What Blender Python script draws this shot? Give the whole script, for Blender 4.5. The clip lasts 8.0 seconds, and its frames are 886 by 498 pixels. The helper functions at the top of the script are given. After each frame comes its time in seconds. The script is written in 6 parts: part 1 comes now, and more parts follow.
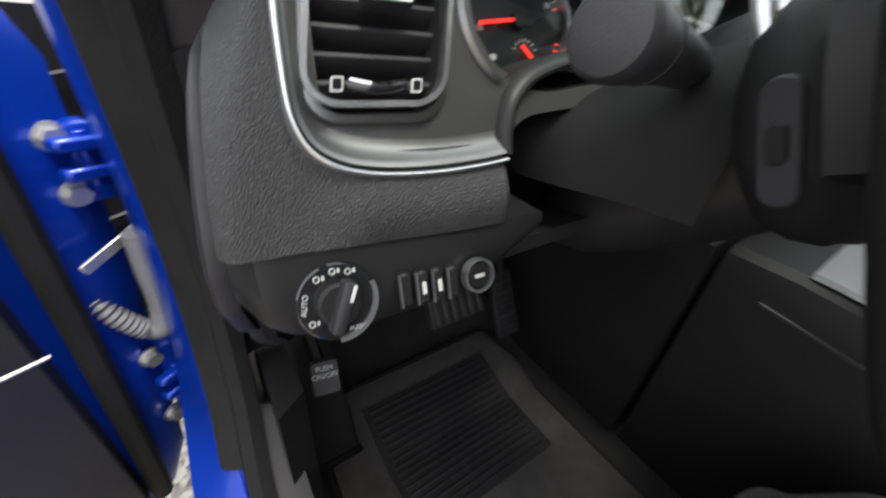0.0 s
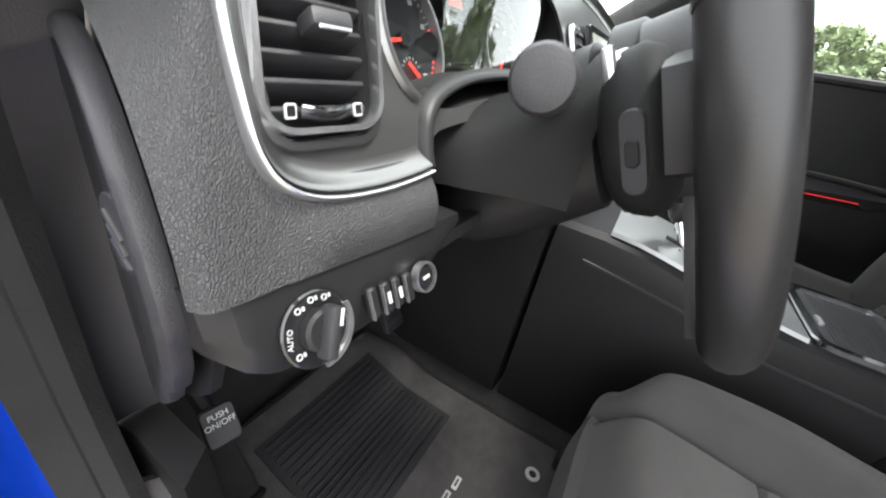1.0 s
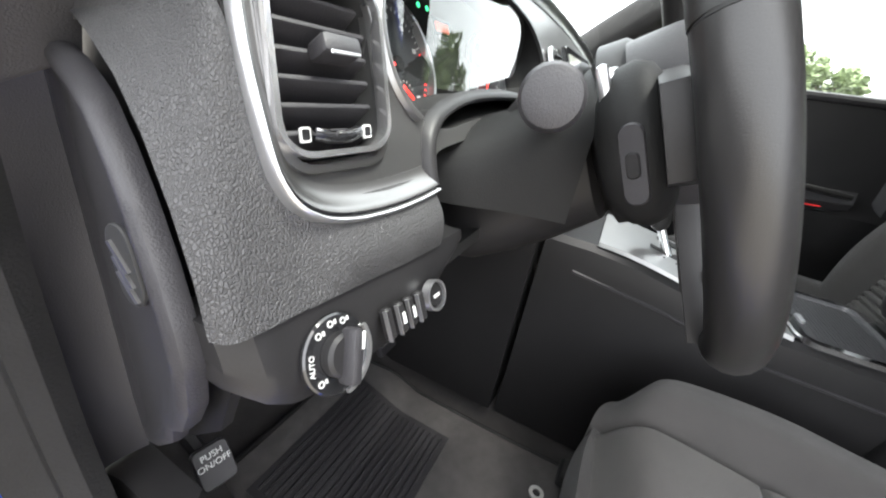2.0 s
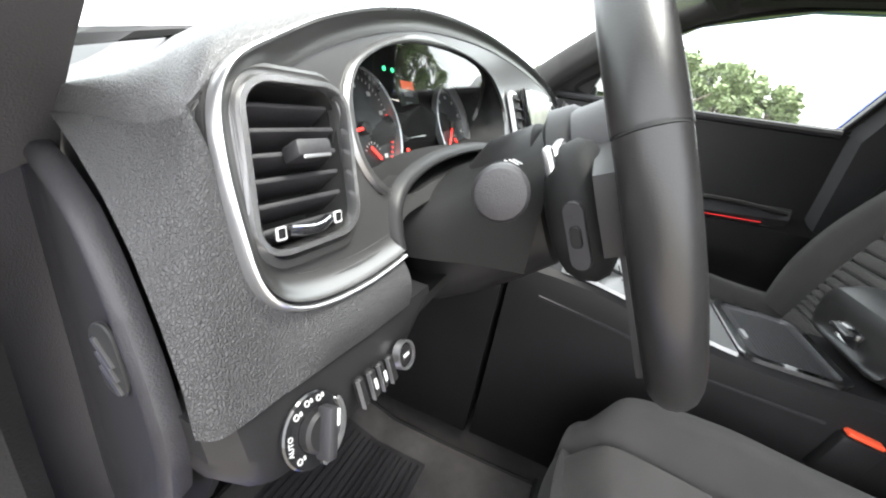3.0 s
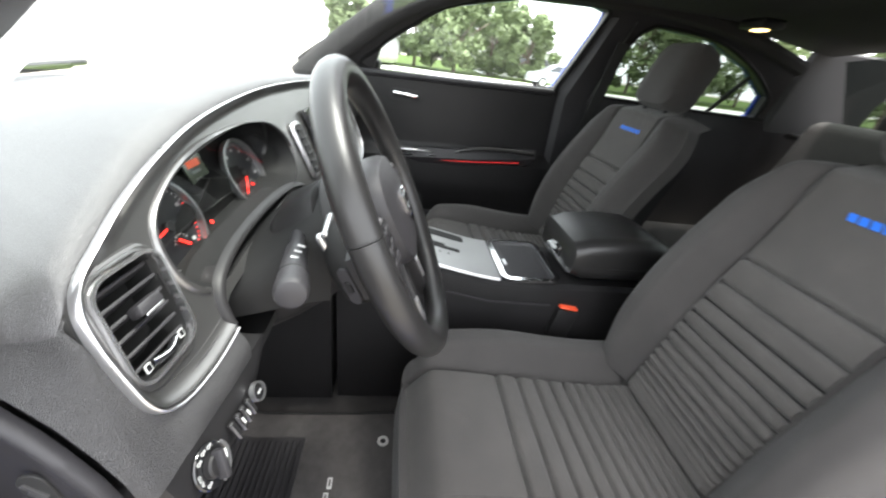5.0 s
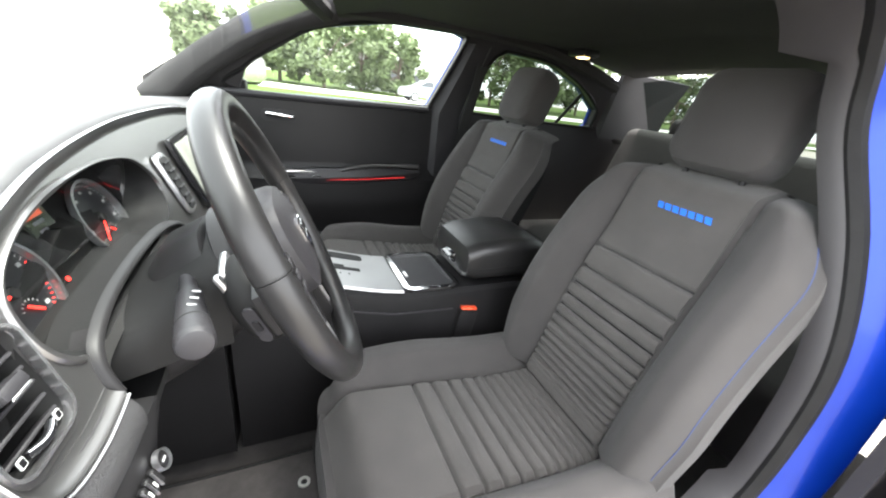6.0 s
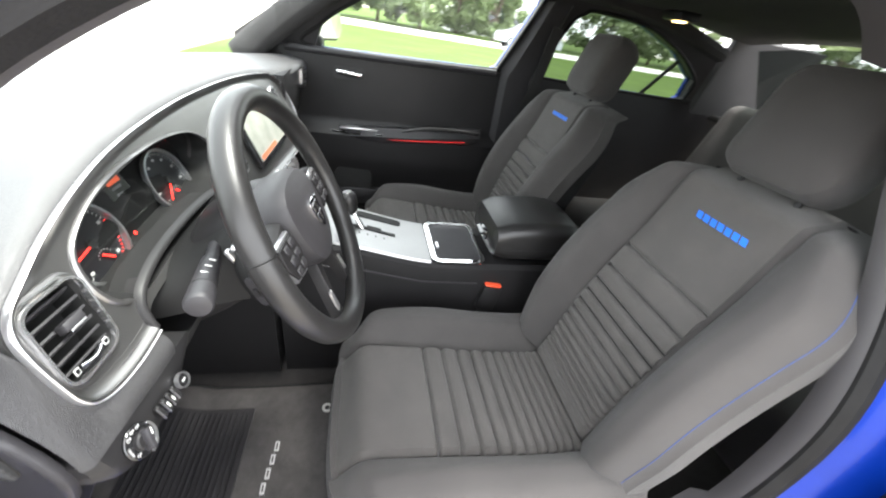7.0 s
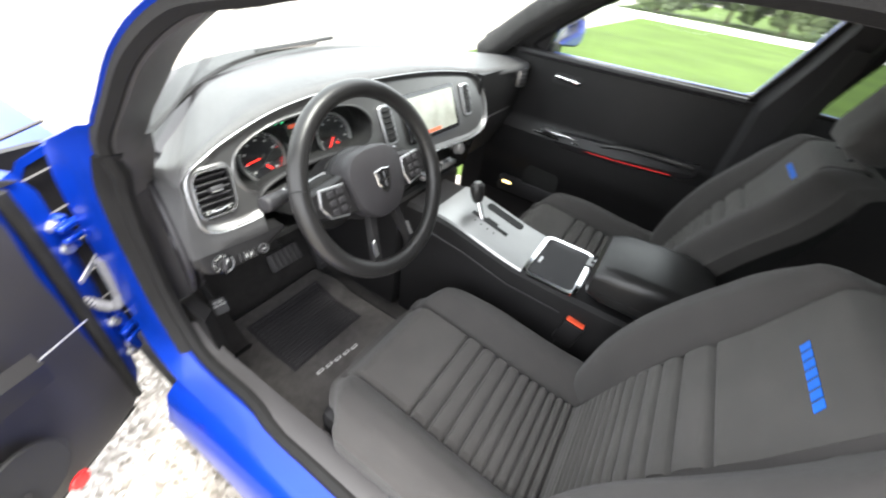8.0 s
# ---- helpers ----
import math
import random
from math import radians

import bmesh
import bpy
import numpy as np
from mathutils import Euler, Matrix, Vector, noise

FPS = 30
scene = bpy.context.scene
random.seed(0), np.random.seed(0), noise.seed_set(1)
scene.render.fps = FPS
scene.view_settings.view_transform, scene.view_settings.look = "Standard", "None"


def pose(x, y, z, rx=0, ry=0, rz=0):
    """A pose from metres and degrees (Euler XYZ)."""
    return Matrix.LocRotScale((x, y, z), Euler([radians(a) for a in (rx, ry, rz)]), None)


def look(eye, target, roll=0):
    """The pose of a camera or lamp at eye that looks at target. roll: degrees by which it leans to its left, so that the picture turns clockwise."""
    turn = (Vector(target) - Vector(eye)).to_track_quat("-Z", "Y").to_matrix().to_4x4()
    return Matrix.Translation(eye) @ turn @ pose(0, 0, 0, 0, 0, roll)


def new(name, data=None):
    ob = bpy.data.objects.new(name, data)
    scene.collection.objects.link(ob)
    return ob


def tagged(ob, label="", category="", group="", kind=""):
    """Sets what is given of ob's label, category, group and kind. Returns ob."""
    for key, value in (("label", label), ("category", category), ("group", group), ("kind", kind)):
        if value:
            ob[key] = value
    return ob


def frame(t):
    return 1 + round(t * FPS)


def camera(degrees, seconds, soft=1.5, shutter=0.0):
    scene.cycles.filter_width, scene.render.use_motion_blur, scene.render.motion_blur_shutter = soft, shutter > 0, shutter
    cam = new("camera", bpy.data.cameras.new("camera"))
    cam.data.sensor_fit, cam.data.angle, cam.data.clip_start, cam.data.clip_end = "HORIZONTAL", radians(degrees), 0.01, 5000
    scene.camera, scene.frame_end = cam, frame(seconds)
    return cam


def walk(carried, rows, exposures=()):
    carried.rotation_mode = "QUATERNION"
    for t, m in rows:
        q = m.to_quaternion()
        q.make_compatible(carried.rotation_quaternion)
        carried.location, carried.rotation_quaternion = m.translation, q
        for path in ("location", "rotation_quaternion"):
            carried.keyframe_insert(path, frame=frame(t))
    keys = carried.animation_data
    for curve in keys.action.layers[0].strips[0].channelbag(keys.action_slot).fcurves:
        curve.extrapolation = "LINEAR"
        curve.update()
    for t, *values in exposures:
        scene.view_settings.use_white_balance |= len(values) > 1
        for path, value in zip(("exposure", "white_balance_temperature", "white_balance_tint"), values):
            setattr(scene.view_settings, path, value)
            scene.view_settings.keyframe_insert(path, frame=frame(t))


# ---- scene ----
cam = camera(100.25, 8.0, soft=2.0, shutter=0.4)
ROWS = [
    (0, -0.6798, 0.0246, 0.8793, 58.06, -5.84, -34.59),
    (0.5, -0.7098, 0.0363, 0.9059, 59.57, -6.99, -53.98),
    (1, -0.7275, 0.0554, 0.8865, 60.92, -10.07, -59.54),
    (1.2, -0.7244, 0.0592, 0.8776, 60.82, -9.19, -59.16),
    (2.3, -0.7379, 0.0697, 0.8925, 65.77, -9.49, -65.04),
    (2.5, -0.7365, 0.0697, 0.9042, 66.13, -10.09, -65.78),
    (3, -0.7402, 0.0682, 0.9217, 66.90, -9.26, -67.75),
    (3.5, -0.7486, 0.0519, 0.9465, 65.44, -8.09, -70.11),
    (4, -0.7656, 0.0373, 0.9809, 64.21, -8.29, -73.09),
    (4.5, -0.7935, 0.0194, 1.0249, 61.47, -5.74, -82.17),
    (5, -0.8261, 0.0242, 1.0677, 62.54, -7.05, -95.48),
    (5.2, -0.8400, 0.0208, 1.0833, 63.27, -7.05, -99.54),
    (6.3, -0.8497, 0.0465, 1.0845, 67.19, -7.24, -115.12),
    (6.5, -0.8618, 0.0314, 1.0972, 65.16, -6.93, -111.39),
    (7, -0.8839, -0.0538, 1.1640, 57.79, -8.58, -99.87),
    (7.5, -0.8867, -0.2231, 1.2278, 54.12, -7.50, -80.49),
    (8, -0.8770, -0.4027, 1.2479, 51.49, -7.39, -57.16),
]
walk(cam, [(t, pose(*p)) for t, *p in ROWS], exposures=((0.0, 1.35), (0.5, 2.25), (1.0, 2.5), (2.5, 2.85), (3.0, 2.75), (4.0, 2.55), (4.5, 2.5), (6.5, 3.1), (7.0, 2.95), (8.0, 2.55)))

# world, sun and exposure
world = bpy.data.worlds.new("overcast_sky")
scene.world = world
world.use_nodes = True
wn = world.node_tree.nodes
wn.clear()
sky = wn.new("ShaderNodeTexSky")
sky.sky_type = "NISHITA"
sky.sun_disc = False
sky.sun_elevation = radians(74)
sky.sun_rotation = radians(169)
sky.air_density, sky.dust_density, sky.ozone_density = 1.0, 6.0, 1.0
haze = wn.new("ShaderNodeMix")
haze.data_type = "RGBA"
haze.inputs["Factor"].default_value = 0.75
haze.inputs["B"].default_value = (11.0, 11.2, 11.4, 1)
wbg = wn.new("ShaderNodeBackground")
wbg.inputs["Strength"].default_value = 0.12
wout = wn.new("ShaderNodeOutputWorld")
wl = world.node_tree.links
wl.new(sky.outputs["Color"], haze.inputs["A"])
wl.new(haze.outputs["Result"], wbg.inputs["Color"])
wl.new(wbg.outputs["Background"], wout.inputs["Surface"])
sun_data = bpy.data.lights.new("sun", "SUN")
sun_data.energy = 2.2
sun_data.angle = radians(18)
sun_data.color = (1.0, 0.97, 0.92)
sun_ob = new("sun", sun_data)
sun_ob.matrix_world = look((0.5, -2.6, 9), (0, 0, 0))
scene.view_settings.exposure = 1.0


# ---- materials ----
def mat(name, col, rough=0.5, metal=0.0, bump=0.0, bscale=300.0, var=0.12, vscale=9.0, coat=0.0, spec=0.5, cells=0.0, cellbump=0.0, sheen=0.0, emit=0.0):
    m = bpy.data.materials.new(name)
    m.use_nodes = True
    nt = m.node_tree
    b = nt.nodes["Principled BSDF"]
    tc = nt.nodes.new("ShaderNodeTexCoord")
    n1 = nt.nodes.new("ShaderNodeTexNoise")
    n1.inputs["Scale"].default_value, n1.inputs["Detail"].default_value = vscale, 5
    nt.links.new(tc.outputs["Object"], n1.inputs["Vector"])
    n2 = nt.nodes.new("ShaderNodeTexNoise")
    n2.inputs["Scale"].default_value, n2.inputs["Detail"].default_value = bscale, 3
    nt.links.new(tc.outputs["Object"], n2.inputs["Vector"])
    mixn = nt.nodes.new("ShaderNodeMath")
    mixn.operation = "MULTIPLY_ADD"
    nt.links.new(n2.outputs["Fac"], mixn.inputs[0])
    mixn.inputs[1].default_value = 0.45
    nt.links.new(n1.outputs["Fac"], mixn.inputs[2])
    ramp = nt.nodes.new("ShaderNodeMapRange")
    ramp.inputs["From Min"].default_value, ramp.inputs["From Max"].default_value = 0.45, 1.0
    nt.links.new(mixn.outputs[0], ramp.inputs["Value"])
    cm = nt.nodes.new("ShaderNodeMix")
    cm.data_type = "RGBA"
    cm.inputs["A"].default_value = (*[c * (1 - var) for c in col], 1)
    cm.inputs["B"].default_value = (*[min(1, c * (1 + var)) for c in col], 1)
    nt.links.new(ramp.outputs["Result"], cm.inputs["Factor"])
    nt.links.new(cm.outputs["Result"], b.inputs["Base Color"])
    rr = nt.nodes.new("ShaderNodeMapRange")
    rr.inputs["To Min"].default_value, rr.inputs["To Max"].default_value = max(0.02, rough * 0.88), min(1, rough * 1.12)
    nt.links.new(n1.outputs["Fac"], rr.inputs["Value"])
    nt.links.new(rr.outputs["Result"], b.inputs["Roughness"])
    b.inputs["Metallic"].default_value = metal
    b.inputs["Specular IOR Level"].default_value = spec
    b.inputs["Coat Weight"].default_value = coat
    b.inputs["Coat Roughness"].default_value = 0.05
    if sheen:
        b.inputs["Sheen Weight"].default_value = sheen
        b.inputs["Sheen Roughness"].default_value = 0.5
    if emit:
        b.inputs["Emission Color"].default_value = (*col, 1)
        b.inputs["Emission Strength"].default_value = emit
    height = n2.outputs["Fac"]
    if cells:
        v = nt.nodes.new("ShaderNodeTexVoronoi")
        v.feature = "DISTANCE_TO_EDGE"
        v.inputs["Scale"].default_value = cells
        warp = nt.nodes.new("ShaderNodeMapping")
        warp.inputs["Scale"].default_value = (1, 1, 0.6)
        nt.links.new(tc.outputs["Object"], warp.inputs["Vector"])
        nt.links.new(warp.outputs["Vector"], v.inputs["Vector"])
        lim = nt.nodes.new("ShaderNodeMapRange")
        lim.inputs["From Max"].default_value = 0.22
        nt.links.new(v.outputs["Distance"], lim.inputs["Value"])
        bp0 = nt.nodes.new("ShaderNodeBump")
        bp0.inputs["Strength"].default_value = cellbump
        bp0.inputs["Distance"].default_value = 0.001
        nt.links.new(lim.outputs["Result"], bp0.inputs["Height"])
        nt.links.new(bp0.outputs["Normal"], b.inputs["Normal"])
    if bump:
        bp = nt.nodes.new("ShaderNodeBump")
        bp.inputs["Strength"].default_value = bump
        bp.inputs["Distance"].default_value = 0.0015
        nt.links.new(height, bp.inputs["Height"])
        if cells:
            nt.links.new(bp0.outputs["Normal"], bp.inputs["Normal"])
        nt.links.new(bp.outputs["Normal"], b.inputs["Normal"])
    return m


def glass(name, tint, gloss, amp=0.6, base=0.04, veil=0.0):
    m = bpy.data.materials.new(name)
    m.use_nodes = True
    nt = m.node_tree
    nt.nodes.clear()
    out = nt.nodes.new("ShaderNodeOutputMaterial")
    tr = nt.nodes.new("ShaderNodeBsdfTransparent")
    tr.inputs["Color"].default_value = (*tint, 1)
    gl = nt.nodes.new("ShaderNodeBsdfGlossy")
    gl.inputs["Roughness"].default_value = 0.02
    gl.inputs["Color"].default_value = (gloss, gloss, gloss, 1)
    lw = nt.nodes.new("ShaderNodeLayerWeight")
    lw.inputs["Blend"].default_value = 0.5
    pw = nt.nodes.new("ShaderNodeMath")
    pw.operation = "POWER"
    pw.inputs[1].default_value = 4.0
    nt.links.new(lw.outputs["Facing"], pw.inputs[0])
    fr = nt.nodes.new("ShaderNodeMath")
    fr.operation = "MULTIPLY_ADD"
    fr.inputs[1].default_value, fr.inputs[2].default_value = amp, base
    nt.links.new(pw.outputs[0], fr.inputs[0])
    mx = nt.nodes.new("ShaderNodeMixShader")
    nt.links.new(fr.outputs[0], mx.inputs["Fac"])
    nt.links.new(tr.outputs["BSDF"], mx.inputs[1])
    nt.links.new(gl.outputs["BSDF"], mx.inputs[2])
    if veil:
        # an added thin pale film, imitating the bright haze over the view outside
        tl = nt.nodes.new("ShaderNodeBsdfTranslucent")
        tl.inputs["Color"].default_value = (0.75, 0.75, 0.73, 1)
        nz = nt.nodes.new("ShaderNodeTexNoise")
        nz.inputs["Scale"].default_value = 7
        nz.inputs["Detail"].default_value = 6
        dm = nt.nodes.new("ShaderNodeMath")
        dm.operation = "MULTIPLY"
        dm.inputs[1].default_value = veil * 2
        nt.links.new(nz.outputs["Fac"], dm.inputs[0])
        m2 = nt.nodes.new("ShaderNodeMixShader")
        nt.links.new(dm.outputs[0], m2.inputs["Fac"])
        nt.links.new(mx.outputs["Shader"], m2.inputs[1])
        nt.links.new(tl.outputs["BSDF"], m2.inputs[2])
        mx = m2
    nt.links.new(mx.outputs["Shader"], out.inputs["Surface"])
    return m


GRAIN = mat("grained_black_plastic", (0.036, 0.0355, 0.0365), 0.48, bump=0.25, bscale=900, var=0.15, cells=800, cellbump=0.60, spec=0.38)
FINE = mat("fine_grain_plastic", (0.022, 0.021, 0.023), 0.48, bump=0.25, bscale=1100, var=0.1, spec=0.35)
PADGRAIN = mat("dashboard_top_skin", (0.046, 0.045, 0.046), 0.40, bump=0.15, bscale=900, var=0.1, cells=800, cellbump=0.34, spec=0.7)
HOOD = mat("dull_black_shroud", (0.010, 0.010, 0.010), 0.6, bump=0.15, bscale=900, var=0.15, spec=0.15)
CONSOLEPLATE = mat("brushed_console_metal", (0.33, 0.33, 0.325), 0.36, metal=0.85, bump=0.06, bscale=1600, var=0.1)
SMOOTH = mat("smooth_black_plastic", (0.013, 0.0125, 0.013), 0.44, bump=0.05, bscale=700, var=0.15, spec=0.22)
GLOSSBLACK = mat("gloss_black_plastic", (0.012, 0.012, 0.013), 0.12, var=0.2, coat=0.4)
# black plastic parts, and the shade of hollows put into colour
DARK = mat("black_plastic_and_hollow_shade", (0.008, 0.008, 0.008), 0.7, var=0.2)
SATIN = mat("satin_graphite_paint", (0.17, 0.168, 0.166), 0.32, metal=0.85, bump=0.04, bscale=1500, var=0.08)
BRIGHTSATIN = mat("bright_satin_trim", (0.20, 0.198, 0.195), 0.30, metal=0.85, bump=0.05, bscale=1500, var=0.08)
SILVER = mat("satin_silver_trim", (0.55, 0.55, 0.56), 0.28, metal=0.9, bump=0.04, bscale=1200, var=0.06)
RINGCHROME = mat("brushed_chrome", (0.80, 0.80, 0.81), 0.24, metal=0.95, var=0.05)
CHROME = mat("bright_chrome", (0.82, 0.82, 0.83), 0.10, metal=1.0, var=0.04)
LEATHER = mat("black_leather", (0.016, 0.0155, 0.0155), 0.34, bump=0.08, bscale=1400, var=0.12, cells=1100, cellbump=0.06, spec=0.4)
FABRIC = mat("charcoal_seat_cloth", (0.038, 0.0350, 0.0335), 0.9, bump=0.6, bscale=1700, var=0.2, vscale=14, sheen=0.10)
FABRICIN = mat("charcoal_insert_cloth", (0.056, 0.0515, 0.0480), 0.9, bump=0.7, bscale=1500, var=0.2, vscale=18, sheen=0.10)
# dark seat back cloth, with the shade behind the seats in its colour
SEATBACK = mat("shade_darkened_seat_back_cloth", (0.011, 0.0107, 0.011), 0.9, bump=0.4, bscale=1500, var=0.2, spec=0.2)
THREAD = mat("blue_stitch_thread", (0.015, 0.04, 0.15), 0.7, var=0.2)
BLUETEXT = mat("blue_embroidery", (0.004, 0.13, 0.62), 0.6, bump=0.4, bscale=1500, var=0.15)
CARPET = mat("black_carpet", (0.028, 0.026, 0.0255), 0.97, bump=1.0, bscale=900, var=0.35, vscale=30)
MAT = mat("grey_floor_mat", (0.062, 0.058, 0.056), 0.95, bump=1.0, bscale=1000, var=0.3, vscale=40)
RUBBER = mat("black_rubber_seal", (0.010, 0.0098, 0.0098), 0.7, bump=0.3, bscale=500, var=0.3, vscale=25, spec=0.22)
PAINT = mat("blue_metallic_paint", (0.002, 0.030, 0.31), 0.30, metal=0.3, var=0.12, bscale=2500, coat=0.25, spec=0.3)
HEADLINER = mat("dark_headliner_cloth", (0.017, 0.016, 0.016), 0.95, bump=0.5, bscale=1300, var=0.1)
TRIMGREY = mat("grey_pillar_trim", (0.036, 0.034, 0.035), 0.55, bump=0.3, bscale=900, var=0.1)
WHITEINK = mat("white_marking", (0.48, 0.48, 0.47), 0.5, var=0.05)
REDLIT = mat("lit_red_pointer", (0.95, 0.03, 0.02), 0.4, var=0.02, emit=0.55)
AMBERLIT = mat("lit_amber_display", (0.75, 0.12, 0.05), 0.4, var=0.1, emit=0.08)
GREENLIT = mat("lit_green_indicator", (0.05, 0.7, 0.25), 0.4, var=0.02, emit=0.5)
LAMPWARM = mat("warm_lamp_lens", (1.0, 0.70, 0.25), 0.3, var=0.02, emit=1.2)
ORANGE = mat("orange_buckle_button", (0.85, 0.10, 0.04), 0.4, var=0.08)
REDREF = mat("red_reflector", (0.65, 0.02, 0.02), 0.15, var=0.05, coat=0.5)
STEEL = mat("zinc_steel", (0.6, 0.6, 0.58), 0.35, metal=0.9, var=0.15)
CONDUIT = mat("grey_corrugated_tube", (0.16, 0.16, 0.17), 0.55, var=0.12)
SCREENLIT = mat("lit_screen", (0.30, 0.31, 0.27), 0.14, var=0.25, vscale=25, emit=0.05)
SCREEN = mat("glossy_screen", (0.05, 0.055, 0.05), 0.08, var=0.1, coat=0.6)
DIAL = mat("gauge_face", (0.012, 0.012, 0.014), 0.35, var=0.2, bump=0.05)
GAUGEGLASS = glass("gauge_lens", (0.95, 0.97, 0.96), 1.0, 1.0, 0.06)
WINGLASS = glass("window_glass", (0.76, 0.80, 0.785), 0.9, veil=0.010)
TINTGLASS = glass("tinted_rear_glass", (0.22, 0.245, 0.235), 0.9)


# ---- builders ----
def thing(name, label, category, at=(0, 0, 0), group="", kind=""):
    ob = new(name)
    ob.location = at
    ob.empty_display_size = 0.05
    return tagged(ob, label, category, group, kind)


def mesh_of(bm, name, material, smooth=True):
    bmesh.ops.recalc_face_normals(bm, faces=bm.faces)
    me = bpy.data.meshes.new(name)
    bm.to_mesh(me)
    bm.free()
    if smooth:
        me.shade_smooth()
        me.set_sharp_from_angle(angle=radians(38))
    me.materials.append(material)
    return me


def part(name, bm, material, parent, label="", smooth=True):
    """One mesh of a thing, given in world coordinates."""
    ob = new(name, mesh_of(bm, name, material, smooth))
    if parent is not None:
        top = parent
        shift = Vector((0, 0, 0))
        while top is not None:
            shift += top.location
            top = top.parent
        ob.data.transform(Matrix.Translation(-shift))
        ob.parent = parent
    return tagged(ob, label)


def solo(name, bm, material, label, category, kind="", smooth=True, group=""):
    return tagged(new(name, mesh_of(bm, name, material, smooth)), label, category, group, kind)


def box(bm, lo, hi, bevel=0.0, seg=2, m=None):
    r = bmesh.ops.create_cube(bm, size=1.0)
    vs = r["verts"]
    lo, hi = Vector(lo), Vector(hi)
    for v in vs:
        v.co = Vector([(lo[i] + hi[i]) / 2 + v.co[i] * (hi[i] - lo[i]) for i in range(3)])
    if bevel:
        es = list({e for v in vs for e in v.link_edges})
        out = bmesh.ops.bevel(bm, geom=es, offset=bevel, segments=seg, profile=0.5, affect="EDGES", clamp_overlap=True)
        vs = list({v for f in out["faces"] for v in f.verts} | {v for v in vs if v.is_valid})
    if m is not None:
        bmesh.ops.transform(bm, matrix=m, verts=vs)
    return vs


def rbox(lo, hi, bevel=0.0, seg=2, m=None):
    bm = bmesh.new()
    box(bm, lo, hi, bevel, seg, m)
    return bm


def loft(rings, closed=True, caps=True, loop=False):
    """Skin over rings of equally many points; loop joins the last ring to the first."""
    bm = bmesh.new()
    vv = [[bm.verts.new(p) for p in ring] for ring in rings]
    n = len(rings[0])
    pairs = list(zip(vv, vv[1:])) + ([(vv[-1], vv[0])] if loop else [])
    for a, b in pairs:
        for i in range(n if closed else n - 1):
            j = (i + 1) % n
            bm.faces.new((a[i], a[j], b[j], b[i]))
    if caps and not loop and closed:
        bm.faces.new(vv[0][::-1])
        bm.faces.new(vv[-1])
    return bm


def spline(pts, n, loop=False):
    """n points along a Catmull-Rom curve through pts."""
    pts = [Vector(p) for p in pts]
    k = len(pts)
    out = []
    spans = k if loop else k - 1
    for i in range(n):
        u = i / (n if loop else n - 1) * spans
        a = min(int(u), spans - 1)
        f = u - a
        get = (lambda j: pts[j % k]) if loop else (lambda j: pts[max(0, min(k - 1, j))])
        p0, p1, p2, p3 = get(a - 1), get(a), get(a + 1), get(a + 2)
        out.append(0.5 * ((2 * p1) + (p2 - p0) * f + (2 * p0 - 5 * p1 + 4 * p2 - p3) * f * f + (3 * p1 - p0 - 3 * p2 + p3) * f ** 3))
    return out


def sweep(path, profile, loop=False, out=None, caps=True):
    """Sweeps a closed profile of (side, up) along a path; out gives the side direction at each point."""
    rings = []
    n = len(path)
    for i, p in enumerate(path):
        p = Vector(p)
        a = Vector(path[i - 1]) if (i or loop) else p
        b = Vector(path[(i + 1) % n]) if (i < n - 1 or loop) else p
        t = (b - a).normalized()
        s = Vector(out[i] if isinstance(out, list) else (out or (0, 0, 1)))
        s = (s - t * s.dot(t)).normalized()
        u = t.cross(s)
        rings.append([p + s * x + u * y for x, y in profile])
    return loft(rings, loop=loop, caps=caps)


def circle(r, n=12, ry=None):
    return [(r * math.cos(2 * math.pi * i / n), (ry or r) * math.sin(2 * math.pi * i / n)) for i in range(n)]


def tube(path, r, n=10, loop=False, ry=None):
    ts = [Vector(p) for p in path]
    d = (ts[-1] - ts[0]).normalized() if not loop else Vector((0, 0, 1))
    ref = Vector((0, 0, 1)) if abs(d.z) < 0.8 else Vector((1, 0, 0))
    return sweep(path, circle(r, n, ry), loop=loop, out=tuple(ref))


def disc(c, normal, r, thick, n=32, bevel=0.0):
    """A round plate whose back sits at c and whose front is thick along normal."""
    m = Matrix.Translation(c) @ Vector(normal).to_track_quat("Z", "Y").to_matrix().to_4x4()
    b = min(bevel, thick * 0.9, r * 0.5)
    rings = [(r, 0), (r, thick - b), (r - b, thick)] if b else [(r, 0), (r, thick)]
    return loft([[m @ Vector((q * math.cos(2 * math.pi * i / n), q * math.sin(2 * math.pi * i / n), h)) for i in range(n)] for q, h in rings])


def ring(c, normal, r, w, thick, n=40, a0=0.0, a1=360.0):
    """A flat annulus, or an arc of it, of width w and the given thickness."""
    m = Matrix.Translation(c) @ Vector(normal).to_track_quat("Z", "Y").to_matrix().to_4x4()
    full = a1 - a0 >= 360
    secs = []
    for i in range(n if full else n + 1):
        a = radians(a0 + (a1 - a0) * i / n)
        secs.append([m @ Vector((q * math.cos(a), q * math.sin(a), h)) for q, h in ((r, 0), (r, thick), (r - w, thick), (r - w, 0))])
    return loft(secs, loop=full)


def rounded(w, h, r, n=6):
    """The outline of a rounded rectangle, as (x, y)."""
    out = []
    for cx, cy, a0 in ((w / 2 - r, h / 2 - r, 0), (-w / 2 + r, h / 2 - r, 90), (-w / 2 + r, -h / 2 + r, 180), (w / 2 - r, -h / 2 + r, 270)):
        for i in range(n + 1):
            a = radians(a0 + 90 * i / n)
            out.append((cx + r * math.cos(a), cy + r * math.sin(a)))
    return out


